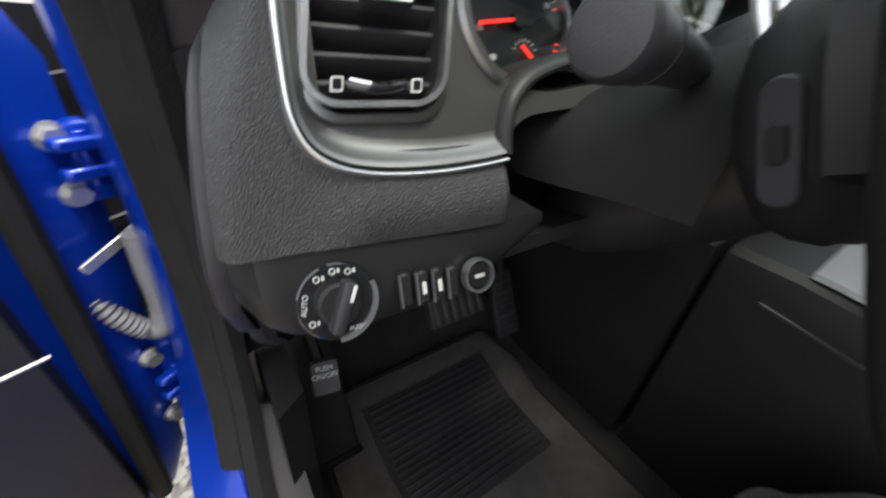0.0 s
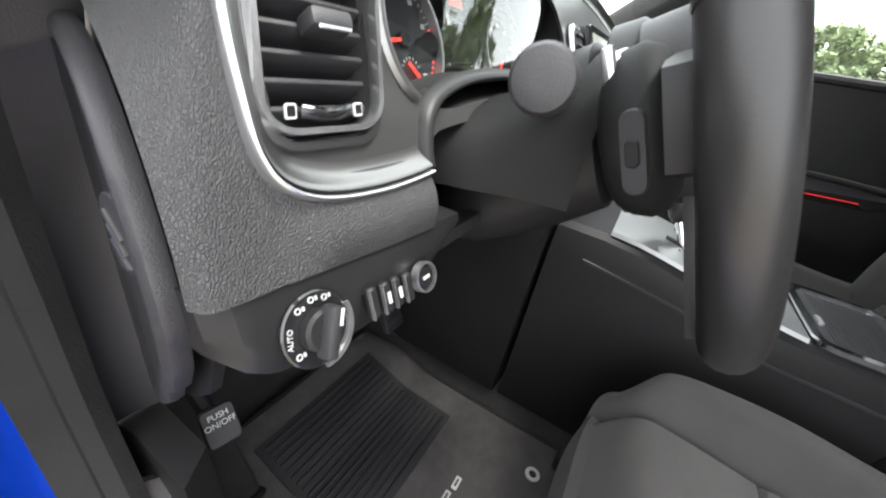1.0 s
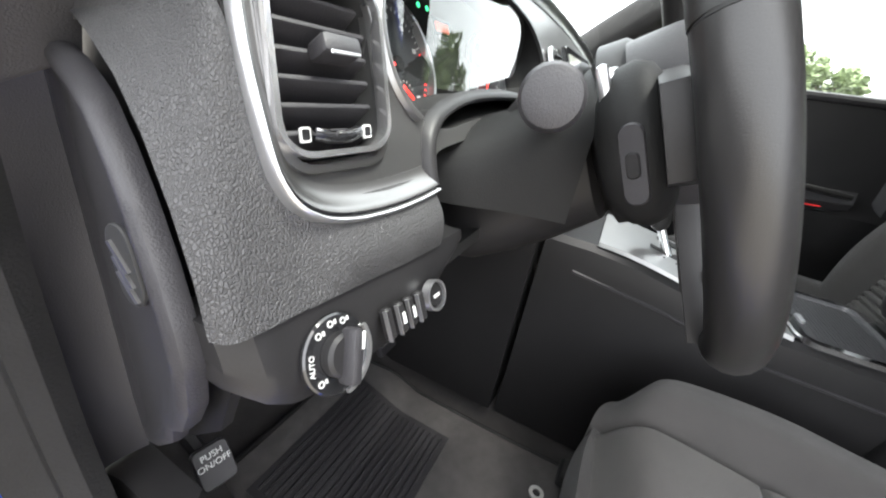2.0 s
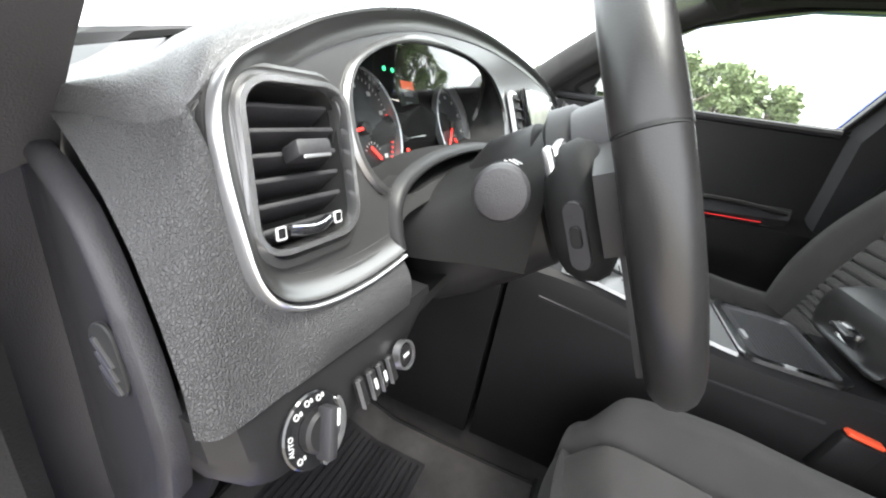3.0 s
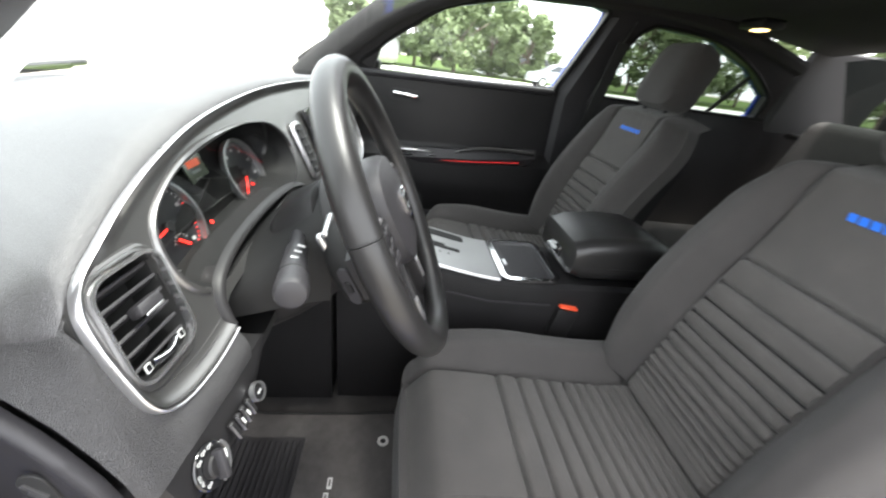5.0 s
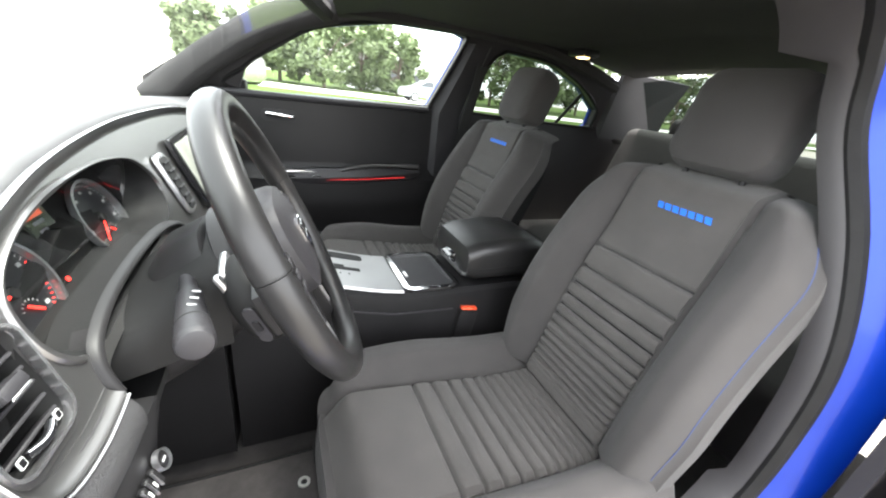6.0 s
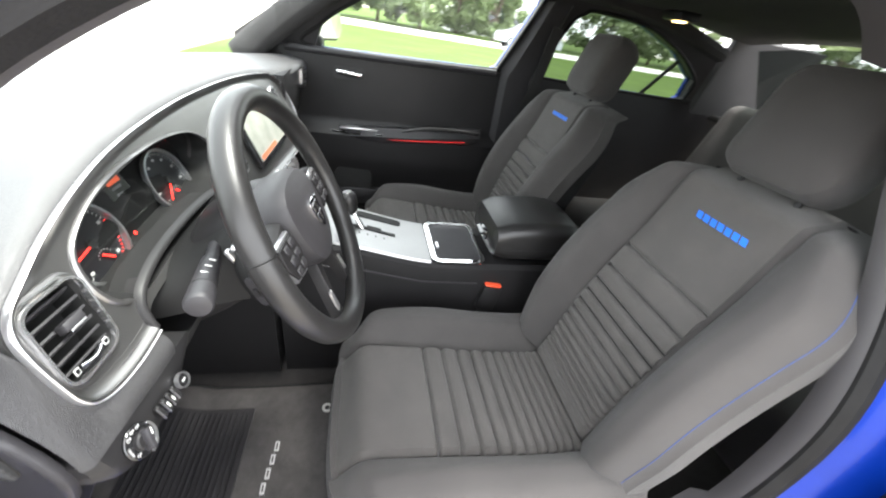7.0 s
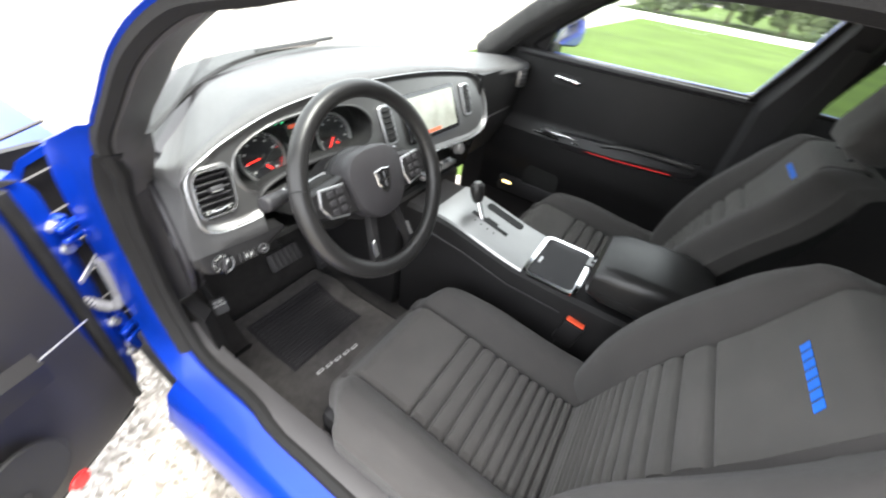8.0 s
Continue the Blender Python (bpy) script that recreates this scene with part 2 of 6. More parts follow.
def plate(outline, depth, m, bevel=0.0):
    """An outline (x, y) pulled up by depth and placed by m."""
    cx = sum(p[0] for p in outline) / len(outline)
    cy = sum(p[1] for p in outline) / len(outline)
    sc = [(1, 0), (1, depth - bevel), (None, depth)] if bevel else [(1, 0), (1, depth)]
    rings = []
    for s, h in sc:
        ringp = []
        for x, y in outline:
            d = Vector((x - cx, y - cy))
            if s is None:
                d = d - d.normalized() * bevel
            ringp.append(m @ Vector((cx + d.x, cy + d.y, h)))
        rings.append(ringp)
    return loft(rings)


def sheet(fn, nu, nv, thick=0.0, side=(0, 0, -1)):
    """A grid surface fn(u, v) with an optional thickness towards side."""
    bm = bmesh.new()
    g = [[bm.verts.new(fn(i / nu, j / nv)) for j in range(nv + 1)] for i in range(nu + 1)]
    for i in range(nu):
        for j in range(nv):
            bm.faces.new((g[i][j], g[i + 1][j], g[i + 1][j + 1], g[i][j + 1]))
    if thick:
        s = Vector(side).normalized() * thick
        r = bmesh.ops.extrude_face_region(bm, geom=bm.faces[:])
        for e in r["geom"]:
            if isinstance(e, bmesh.types.BMVert):
                e.co += s
    return bm


def holed(outer, holes, place, thick):
    """A wall cut out of the outline (a, b) with openings; place maps (a, b) to the world, thick is a vector."""
    bm = bmesh.new()
    es = []
    for lp in (outer, *holes):
        vs = [bm.verts.new(place(*p)) for p in lp]
        es += [bm.edges.new((vs[i], vs[(i + 1) % len(vs)])) for i in range(len(vs))]
    bmesh.ops.triangle_fill(bm, use_beauty=True, use_dissolve=False, edges=es)
    r = bmesh.ops.extrude_face_region(bm, geom=bm.faces[:])
    for e in r["geom"]:
        if isinstance(e, bmesh.types.BMVert):
            e.co += Vector(thick)
    return bm


def words(text, size, m, material, parent, name="lettering", depth=0.0004):
    """Lettering in the built-in font, as a mesh, centred at m."""
    cu = bpy.data.curves.new(name, "FONT")
    cu.body, cu.size, cu.extrude, cu.align_x, cu.align_y = text, size, depth, "CENTER", "CENTER"
    tmp = bpy.data.objects.new(name, cu)
    me = bpy.data.meshes.new_from_object(tmp)
    bpy.data.objects.remove(tmp)
    bm = bmesh.new()
    bm.from_mesh(me)
    bm.transform(m)
    return part(name, bm, material, parent, smooth=False)


def facing(c, normal=(0, -1, 0), up=(0, 0, 1)):
    """A frame at c whose z is the normal and whose y is near up."""
    z = Vector(normal).normalized()
    x = Vector(up).cross(z).normalized()
    y = z.cross(x)
    return Matrix(((x.x, y.x, z.x, c[0]), (x.y, y.y, z.y, c[1]), (x.z, y.z, z.z, c[2]), (0, 0, 0, 1)))


def smooth01(t):
    t = max(0.0, min(1.0, t))
    return t * t * (3 - 2 * t)


# ---- the ground and what lies outside ----
def ground():
    g = bpy.data.materials.new("ground_mix")
    g.use_nodes = True
    nt = g.node_tree
    b = nt.nodes["Principled BSDF"]
    tc = nt.nodes.new("ShaderNodeTexCoord")
    vo = nt.nodes.new("ShaderNodeTexVoronoi")
    vo.inputs["Scale"].default_value = 70
    nt.links.new(tc.outputs["Object"], vo.inputs["Vector"])
    hsv = nt.nodes.new("ShaderNodeSeparateColor")
    nt.links.new(vo.outputs["Color"], hsv.inputs["Color"])
    cr = nt.nodes.new("ShaderNodeValToRGB")
    cr.color_ramp.elements[0].color = (0.12, 0.105, 0.085, 1)
    cr.color_ramp.elements[1].color = (0.46, 0.43, 0.38, 1)
    e = cr.color_ramp.elements.new(0.5)
    e.color = (0.28, 0.255, 0.22, 1)
    nt.links.new(hsv.outputs["Red"], cr.inputs["Fac"])
    nt.links.new(cr.outputs["Color"], b.inputs["Base Color"])
    b.inputs["Roughness"].default_value = 0.85
    bp = nt.nodes.new("ShaderNodeBump")
    bp.inputs["Strength"].default_value = 0.8
    bp.inputs["Distance"].default_value = 0.004
    nt.links.new(vo.outputs["Distance"], bp.inputs["Height"])
    nt.links.new(bp.outputs["Normal"], b.inputs["Normal"])
    bm = bmesh.new()
    vs = [bm.verts.new((x, y, 0)) for x, y in ((-400, -400), (400, -400), (400, 400), (-400, 400))]
    bm.faces.new(vs)
    solo("ground", bm, g, "pale tan exposed-aggregate concrete driveway", "ground", "structure", smooth=False)


GRASSMAT = mat("mown_grass", (0.060, 0.094, 0.021), 0.95, spec=0.08, bump=1.0, bscale=60, var=0.3, vscale=0.6)
ROADMAT = mat("pale_concrete_road", (0.55, 0.54, 0.51), 0.85, bump=0.4, bscale=40, var=0.12, vscale=0.5)
LEAF = mat("tree_leaves", (0.125, 0.165, 0.070), 0.7, var=0.45, vscale=1.5, bscale=6)
LEAF2 = mat("pale_tree_leaves", (0.16, 0.205, 0.095), 0.7, var=0.4, vscale=1.5, bscale=6)
BARK = mat("grey_brown_bark", (0.14, 0.11, 0.085), 0.9, bump=0.8, bscale=30, var=0.3)
WHITEWALL = mat("white_siding", (0.78, 0.78, 0.76), 0.7, var=0.05)
SLATE = mat("grey_roof_shingle", (0.20, 0.20, 0.21), 0.9, var=0.2, bscale=40)
CARPAINT = mat("silver_car_paint", (0.42, 0.44, 0.46), 0.3, metal=0.4, var=0.05, coat=0.8)
CARGLASS = mat("dark_car_glass", (0.02, 0.025, 0.03), 0.08, var=0.1, coat=0.5)
TYRE = mat("black_tyre", (0.02, 0.02, 0.02), 0.8, var=0.1)


def tree(at, height, spread, seed, leaf):
    rng = random.Random(seed)
    ob = thing("tree", "broad leafy tree with a dense uneven green crown", "tree", at, "trees beyond the road")
    x, y, z = at
    trunk = tube(spline([(x, y, z - 0.1), (x + 0.1, y, z + height * 0.3), (x - 0.1, y + 0.1, z + height * 0.62)], 8), 0.16, 8)
    for v in trunk.verts:
        k = 1 - 0.6 * (v.co.z - z) / (height * 0.62)
        v.co.x, v.co.y = x + (v.co.x - x) * k, y + (v.co.y - y) * k
    part("trunk", trunk, BARK, ob)
    verts, faces = [], []
    clumps = []
    for i in range(64):
        a, h = rng.uniform(0, 6.283), rng.uniform(0.12, 1.0)
        rad = spread * (0.35 + 0.65 * math.sin(min(1.0, h * 1.05) * 2.7)) * rng.uniform(0.35, 1.0)
        clumps.append((Vector((x + rad * math.cos(a), y + rad * math.sin(a), z + height * h)), rng.uniform(0.10, 0.22) * spread))
    for c, r in clumps:
        for i in range(120):
            d = Vector((rng.gauss(0, 1), rng.gauss(0, 1), rng.gauss(0, 0.8))).normalized() * r * rng.uniform(0.55, 1.15)
            p = c + d
            s = rng.uniform(0.12, 0.26)
            u = Vector((rng.gauss(0, 1), rng.gauss(0, 1), rng.gauss(0, 1))).normalized()
            w = u.orthogonal().normalized()
            k = len(verts)
            verts += [p + u * s, p + w * s * 0.6, p - u * s, p - w * s * 0.6]
            faces.append((k, k + 1, k + 2, k + 3))
    me = bpy.data.meshes.new("crown")
    me.from_pydata([tuple(v - Vector(at)) for v in verts], [], faces)
    me.materials.append(leaf)
    crown = new("crown", me)
    crown.parent = ob
    for c, r in clumps[:9]:
        part("limb", tube([(x, y, z + height * 0.35), c], 0.05, 5), BARK, ob)
    return ob


def parked_car(at, heading, paint, label):
    """A small car far off: body with cabin, windows, wheels."""
    ob = thing("parked_car", label, "car", at, "cars along the road")
    m = pose(*at, 0, 0, heading)
    prof = [(-2.2, 0.35), (-2.25, 0.75), (-1.95, 0.98), (-1.2, 1.02), (-0.6, 1.46), (0.6, 1.5), (1.35, 1.05), (2.1, 0.9), (2.25, 0.6), (2.2, 0.35)]
    rings = []
    for s, k in ((-0.88, 0.96), (-0.8, 1.0), (0.8, 1.0), (0.88, 0.96)):
        rings.append([m @ Vector((px, s * (0.82 if pz > 1.1 else 1.0), 0.35 + (pz - 0.35) * k)) for px, pz in prof])
    part("body", loft(rings), paint, ob)
    for s in (-1, 1):
        for pts in ([(-0.95, 1.06), (-0.52, 1.40), (0.0, 1.42), (0.0, 1.06)], [(0.06, 1.06), (0.06, 1.42), (0.55, 1.42), (1.15, 1.06)]):
            part("window", loft([[m @ Vector((px, s * (0.89 - (pz - 1.06) * 0.42), pz)) for px, pz in pts], [m @ Vector((px, s * (0.84 - (pz - 1.06) * 0.42), pz)) for px, pz in pts]]), CARGLASS, ob)
    for px in (-1.4, 1.4):
        for s in (-0.9, 0.7):
            w = part("wheel", disc(m @ Vector((px, s, 0.33)), m.to_3x3() @ Vector((0, 1, 0)), 0.33, 0.2, 20, 0.03), TYRE, ob)
            part("rim", disc(m @ Vector((px, s - 0.005 if s < 0 else s + 0.165, 0.33)), m.to_3x3() @ Vector((0, 1, 0)), 0.2, 0.04, 16), STEEL, w)
    return ob


ground()
solo("lawn", sheet(lambda u, v: (1.35 + 22.65 * u, -70 + 73.0 * v, 0.004 + 0.03 * math.sin(7 * v + 3 * u) * u * (1 - u)), 12, 40), GRASSMAT, "bright green mown lawn beside the driveway", "lawn", "structure")
solo("road", rbox((24.0, -200, -0.1), (31.0, 200, 0.012)), ROADMAT, "pale sunlit concrete road beyond the lawn", "road", "structure")
solo("verge", sheet(lambda u, v: (31.0 + 30 * u, -120 + 126 * v, 0.01 + 0.6 * u * u), 8, 20), GRASSMAT, "rough green verge beyond the road", "lawn", "structure")
for i, (tx, ty, th, sp) in enumerate(((34, 3.5, 4.6, 3.0), (36, -1.0, 5.4, 3.4), (33, -4.2, 5.8, 3.2), (37, -8.0, 6.0, 3.4), (35, -11.0, 5.0, 2.6), (37, -22, 7.5, 4.4), (38, -29, 8.5, 4.6), (40, -37, 10, 5), (31, -44, 9.0, 4.8), (26, -54, 9.5, 5.0), (18, -60, 9.5, 5.2), (9, -62, 9.5, 5.0), (0, -62, 9.0, 5.0), (-9, -60, 9.0, 5.0))):
    tree((tx, ty, 0), th, sp, 40 + i, LEAF if i % 3 else LEAF2)
for i, (tx, ty, th, sp) in enumerate(((-2.6, 23, 5.0, 2.8), (0.6, 25, 5.5, 3.0))):
    tree((tx, ty, 0), th, sp, 70 + i, LEAF2)
parked_car((27.0, -11.0, 0.012), 88, CARPAINT, "silver hatchback parked far off on the road beyond the lawn")


def far_house():
    ob = thing("white_house", "low white house with a grey roof among trees", "house", (44, -12, 0))
    part("wall", rbox((40, -16, 0), (46, -8, 2.6)), WHITEWALL, ob)
    part("roof", loft([[(39.5, -16.5, 2.6), (46.5, -16.5, 2.6), (43, -16.5, 4.2)], [(39.5, -7.5, 2.6), (46.5, -7.5, 2.6), (43, -7.5, 4.2)]]), SLATE, ob)
    for yy in (-14.5, -12, -9.8):
        part("window", rbox((39.93, yy - 0.5, 1.0), (40.05, yy + 0.5, 2.0)), CARGLASS, ob)


far_house()


# ---- the car's shell round the front doorway ----
APERTURE = [(-0.700, 0.27, 0.44), (-0.694, 0.335, 0.51), (-0.692, 0.360, 0.60), (-0.691, 0.362, 0.70), (-0.692, 0.350, 0.79), (-0.693, 0.322, 0.885), (-0.690, 0.252, 0.980), (-0.687, 0.175, 1.050), (-0.682, 0.090, 1.122), (-0.673, -0.010, 1.178), (-0.652, -0.14, 1.224),
            (-0.62, -0.38, 1.262), (-0.590, -0.56, 1.25), (-0.572, -0.66, 1.19), (-0.580, -0.70, 1.10), (-0.645, -0.705, 0.945), (-0.688, -0.70, 0.79), (-0.697, -0.695, 0.62), (-0.695, -0.66, 0.47), (-0.705, -0.50, 0.42), (-0.698, -0.12, 0.415), (-0.698, 0.14, 0.42)]
MID = Vector((-0.66, -0.16, 0.83))


def aperture_frame():
    path = spline(APERTURE, 120, loop=True)
    away = []
    for p in path:
        d = Vector((0, p.y - MID.y, p.z - MID.z)).normalized()
        away.append(tuple(d))
    seal = [(-0.012, -0.010), (-0.015, 0.002), (-0.009, 0.013), (0.003, 0.015), (0.010, 0.006), (0.009, -0.010)]
    tuck = [p + (Vector((0.013, 0, 0)) - Vector(a) * 0.011) * smooth01((p.y - 0.0) / 0.12) * (1 - smooth01((p.z - 0.90) / 0.06)) + Vector(a) * 0.013 * smooth01((p.z - 0.93) / 0.05) * smooth01((p.y + 0.1) / 0.1) for p, a in zip(path, away)]
    solo("door_seal", sweep(tuck, seal, loop=True, out=away), RUBBER, "black rubber door seal worn and dusty, round the open doorway", "door seal", "structure")
    flange = [(0.008, -0.018), (0.008, 0.004), (0.030, 0.010), (0.060, 0.034), (0.085, 0.075), (0.088, 0.10), (0.080, 0.10), (0.045, 0.045), (0.02, 0.0), (0.014, -0.018)]
    hinge_side = [(0.000, 0.012), (0.003, 0.0165), (0.008, 0.0185), (0.050, 0.027), (0.094, 0.0345), (0.097, 0.039), (0.090, 0.043), (0.045, 0.034), (0.012, 0.026), (0.0, 0.018)]
    rings = []
    for p, a in zip(path, away):
        outb = Vector((-1, 0, 0.45 if p.z > 0.98 else 0.0)).normalized()
        front, up, low = smooth01((p.y - 0.02) / 0.12), smooth01((p.z - 0.92) / 0.08) * smooth01((p.y + 0.62) / 0.1), smooth01((0.52 - p.z) / 0.08)
        ka, ko = 0.85 + (0.10 - 0.85) * up, 0.6 + (0.20 - 0.6) * up
        ka, ko = ka + (0.35 - ka) * low, ko + (0.5 - ko) * low
        lead = front * (1 - up) * (1 - low)
        ahead = Vector(a).lerp(Vector((0, 1, 0)), lead)
        rings.append([p + ahead * (x * ka * (1 - lead) + hx * lead) + outb * (y * ko * (1 - lead) + hy * lead) for (x, y), (hx, hy) in zip(flange, hinge_side)])
    solo("door_jamb", loft(rings, loop=True), PAINT, "glossy bright blue painted body flange round the doorway", "car body", "structure")
    strip = [(-0.014, -0.014), (-0.004, -0.010), (0.004, 0.004), (0.006, 0.017), (0.001, 0.021), (-0.006, 0.014), (-0.016, -0.006)]
    fore = [k for k, p in enumerate(path) if p.y > 0.22 and 0.46 < p.z < 0.96]
    solo("door_weatherstrip", loft([[path[k] + Vector((0, x, 0)) + Vector((-y, 0, 0)) for x, y in strip] for k in fore]), RUBBER, "dusty black rubber weatherstrip along the hinge pillar", "door seal", "structure")
    trim = [(-0.004, 0.006), (-0.014, 0.012), (-0.018, 0.05), (-0.012, 0.12), (0.004, 0.12), (0.008, 0.02)]
    rings = []
    for i, p in enumerate(path):
        o = Vector(away[i])
        inb = Vector((1, 0, 0.0))
        w = 0.8
        if p.y < -0.60 and p.z < 1.2:
            w = 0.30
        if p.y > -0.2 and p.z > 0.85:
            w = 0.52
        if p.y > 0.15 and p.z < 0.85:
            w = 0.20
        if p.z < 0.5:
            w = 0.45
        lift = 0.020 * smooth01((p.z - 0.93) / 0.06) * smooth01((p.y + 0.28) / 0.12)
        slim = 1 - 0.6 * smooth01((p.z - 0.93) / 0.06) * smooth01((p.y + 0.28) / 0.12)
        rings.append([p + o * (x * slim + lift * y / 0.12) + inb * (y * w) for x, y in trim])
    solo("pillar_trim", loft(rings, loop=True), TRIMGREY, "grey grained plastic trim lining the door pillars and sill", "pillar trim", "structure")


aperture_frame()

# floor pan, sills, firewall, headliner, far side
solo("floor", sheet(lambda u, v: (-0.74 + 1.5 * u, -1.6 + 2.35 * v, 0.205 + 0.02 * math.sin(9 * u) * math.sin(5 * v) + (0.16 * max(0, (-1.6 + 2.35 * v) - 0.34) / 0.4)), 30, 60, 0.03), CARPET, "black loop-pile carpet on the car floor", "carpet", "structure")
solo("firewall", sheet(lambda u, v: (-0.62 + 1.38 * u, 0.55 + 0.16 * (1 - v), 0.22 + 0.62 * v), 8, 8, 0.03, (0, 1, 0)), CARPET, "black carpeted bulkhead behind the pedals", "bulkhead", "structure")
solo("sill_step", rbox((-0.712, -0.62, 0.20), (-0.640, 0.26, 0.405), 0.018, 3), TRIMGREY, "grey plastic scuff plate along the sill", "sill plate", "structure")
solo("sill_outer", loft([[(-0.752, y, 0.388), (-0.778, y, 0.365), (-0.80, y, 0.28), (-0.79, y, 0.20), (-0.73, y, 0.18), (-0.712, y, 0.392)] for y in (-0.85, -0.3, 0.1, 0.30)]), PAINT, "glossy bright blue painted rocker panel", "car body", "structure")
solo("cowl_side_trim", loft([[(-0.660 + 0.03 * s, y + 0.02 * s, z) for y, z in ((0.24, 0.38), (0.36, 0.40), (0.405, 0.46), (0.405, 0.515), (0.345, 0.545), (0.27, 0.54))] for s in (0, 1)]), SMOOTH, "black plastic kick panel beside the footwell", "kick panel", "structure")


def headliner():
    def fn(u, v):
        x = -0.60 + 1.28 * u
        y = -0.10 - 1.55 * v
        crown = 0.045 * (1 - (2 * u - 1) ** 2)
        end = 0.05 * max(0, v - 0.7) / 0.3 + 0.035 * max(0, 0.12 - v) / 0.12
        return (x, y + 0.10 * (2 * u - 1) ** 2 * -1 * (1 - v), 1.272 + 0.03 * u + crown - end)
    solo("ceiling", sheet(fn, 24, 30, 0.025, (0, 0, 1)), HEADLINER, "dark grey cloth headliner", "headliner", "structure")
    solo("roof_skin", sheet(lambda u, v: Vector(fn(u, v)) + Vector(((u - 0.5) * 0.05, 0, 0.045 - 0.02 * (2 * u - 1) ** 2)), 24, 30, 0.01, (0, 0, 1)), PAINT, "blue painted roof panel", "car body", "structure")


headliner()


def side_x(z):
    return 0.775 - 0.32 * max(0.0, z - 1.0)


def far_side():
    win = [(0.135, 0.990), (0.105, 1.075), (-0.015, 1.162), (-0.14, 1.232), (-0.40, 1.288), (-0.67, 1.298), (-0.712, 1.288), (-0.708, 1.255), (-0.615, 1.015), (-0.59, 1.004)]
    rear = [(-0.79, 1.012), (-0.85, 1.205), (-0.895, 1.255), (-0.95, 1.268), (-1.19, 1.252), (-1.41, 1.180), (-1.57, 1.085), (-1.58, 1.005), (-1.56, 0.990), (-0.81, 1.000)]
    outer = [(0.42, 0.20), (0.42, 1.0), (0.25, 1.12), (0.03, 1.23), (-0.18, 1.30), (-0.5, 1.33), (-1.1, 1.325), (-1.6, 1.20), (-1.95, 1.0), (-1.95, 0.20)]
    solo("wall_far_side", holed(outer, [win, rear], lambda y, z: (side_x(z) + 0.03, y, z), (0.035, 0, 0)), FINE, "dark inner side of the car with front and rear window openings", "car side", "structure", smooth=False)
    solo("body_far_side", holed([(y * 1.0, z) for y, z in outer], [win, rear], lambda y, z: (side_x(z) + 0.075, y, z), (0.02, 0, 0)), PAINT, "blue painted far side of the car", "car body", "structure", smooth=False)
    for nm, lp, gm, lab in (("window_1", win, WINGLASS, "clear front side window"), ("window_2", rear, TINTGLASS, "tinted rear side window")):
        bm = bmesh.new()
        bm.faces.new([bm.verts.new((side_x(z) + 0.05, y, z)) for y, z in lp])
        g = solo(nm, bm, gm, lab, "window", "structure", smooth=False)
        loop3 = spline([(side_x(z) + 0.026, y, z) for y, z in lp], 90, loop=True)
        part("window_seal", sweep(loop3, circle(0.007, 8), loop=True, out=(1, 0, 0)), RUBBER, None).parent = g
    # pillar between rear window and its fixed quarter light
    part("divider", tube([(side_x(1.0) + 0.045, -1.34, 0.985), (side_x(1.17) + 0.045, -1.43, 1.15)], 0.009, 8), RUBBER, None).parent = bpy.data.objects["window_2"]


far_side()
solo("b_pillar_far", loft([[(side_x(z) + 0.03, yc - w, z), (side_x(z) - 0.012, yc - w * 0.6, z), (side_x(z) - 0.012, yc + w * 0.6, z), (side_x(z) + 0.03, yc + w, z)] for z, yc, w in ((0.55, -0.72, 0.10), (0.98, -0.70, 0.085), (1.15, -0.745, 0.065), (1.27, -0.775, 0.06))]), FINE, "dark trim on the far door pillar", "pillar trim", "structure")
solo("a_pillar_far", tube(spline([(0.765, 0.40, 0.930), (0.748, 0.32, 1.000), (0.725, 0.185, 1.108), (0.69, 0.02, 1.220), (0.66, -0.18, 1.293)], 18), 0.050, 14, ry=0.032), HEADLINER, "dark cloth-covered far windscreen pillar", "pillar trim", "structure")
solo("roof_rail_far", tube(spline([(0.665, -0.16, 1.293), (0.655, -0.6, 1.316), (0.655, -1.1, 1.300), (0.67, -1.55, 1.20)], 16), 0.03, 8), HEADLINER, "dark headliner edge above the far windows", "headliner", "structure")
solo("windscreen_header", tube(spline([(-0.61, -0.14, 1.255), (-0.3, -0.02, 1.312), (0.05, 0.0, 1.322), (0.4, -0.03, 1.312), (0.67, -0.16, 1.265)], 20), 0.03, 8), HEADLINER, "dark headliner edge above the windscreen", "headliner", "structure")


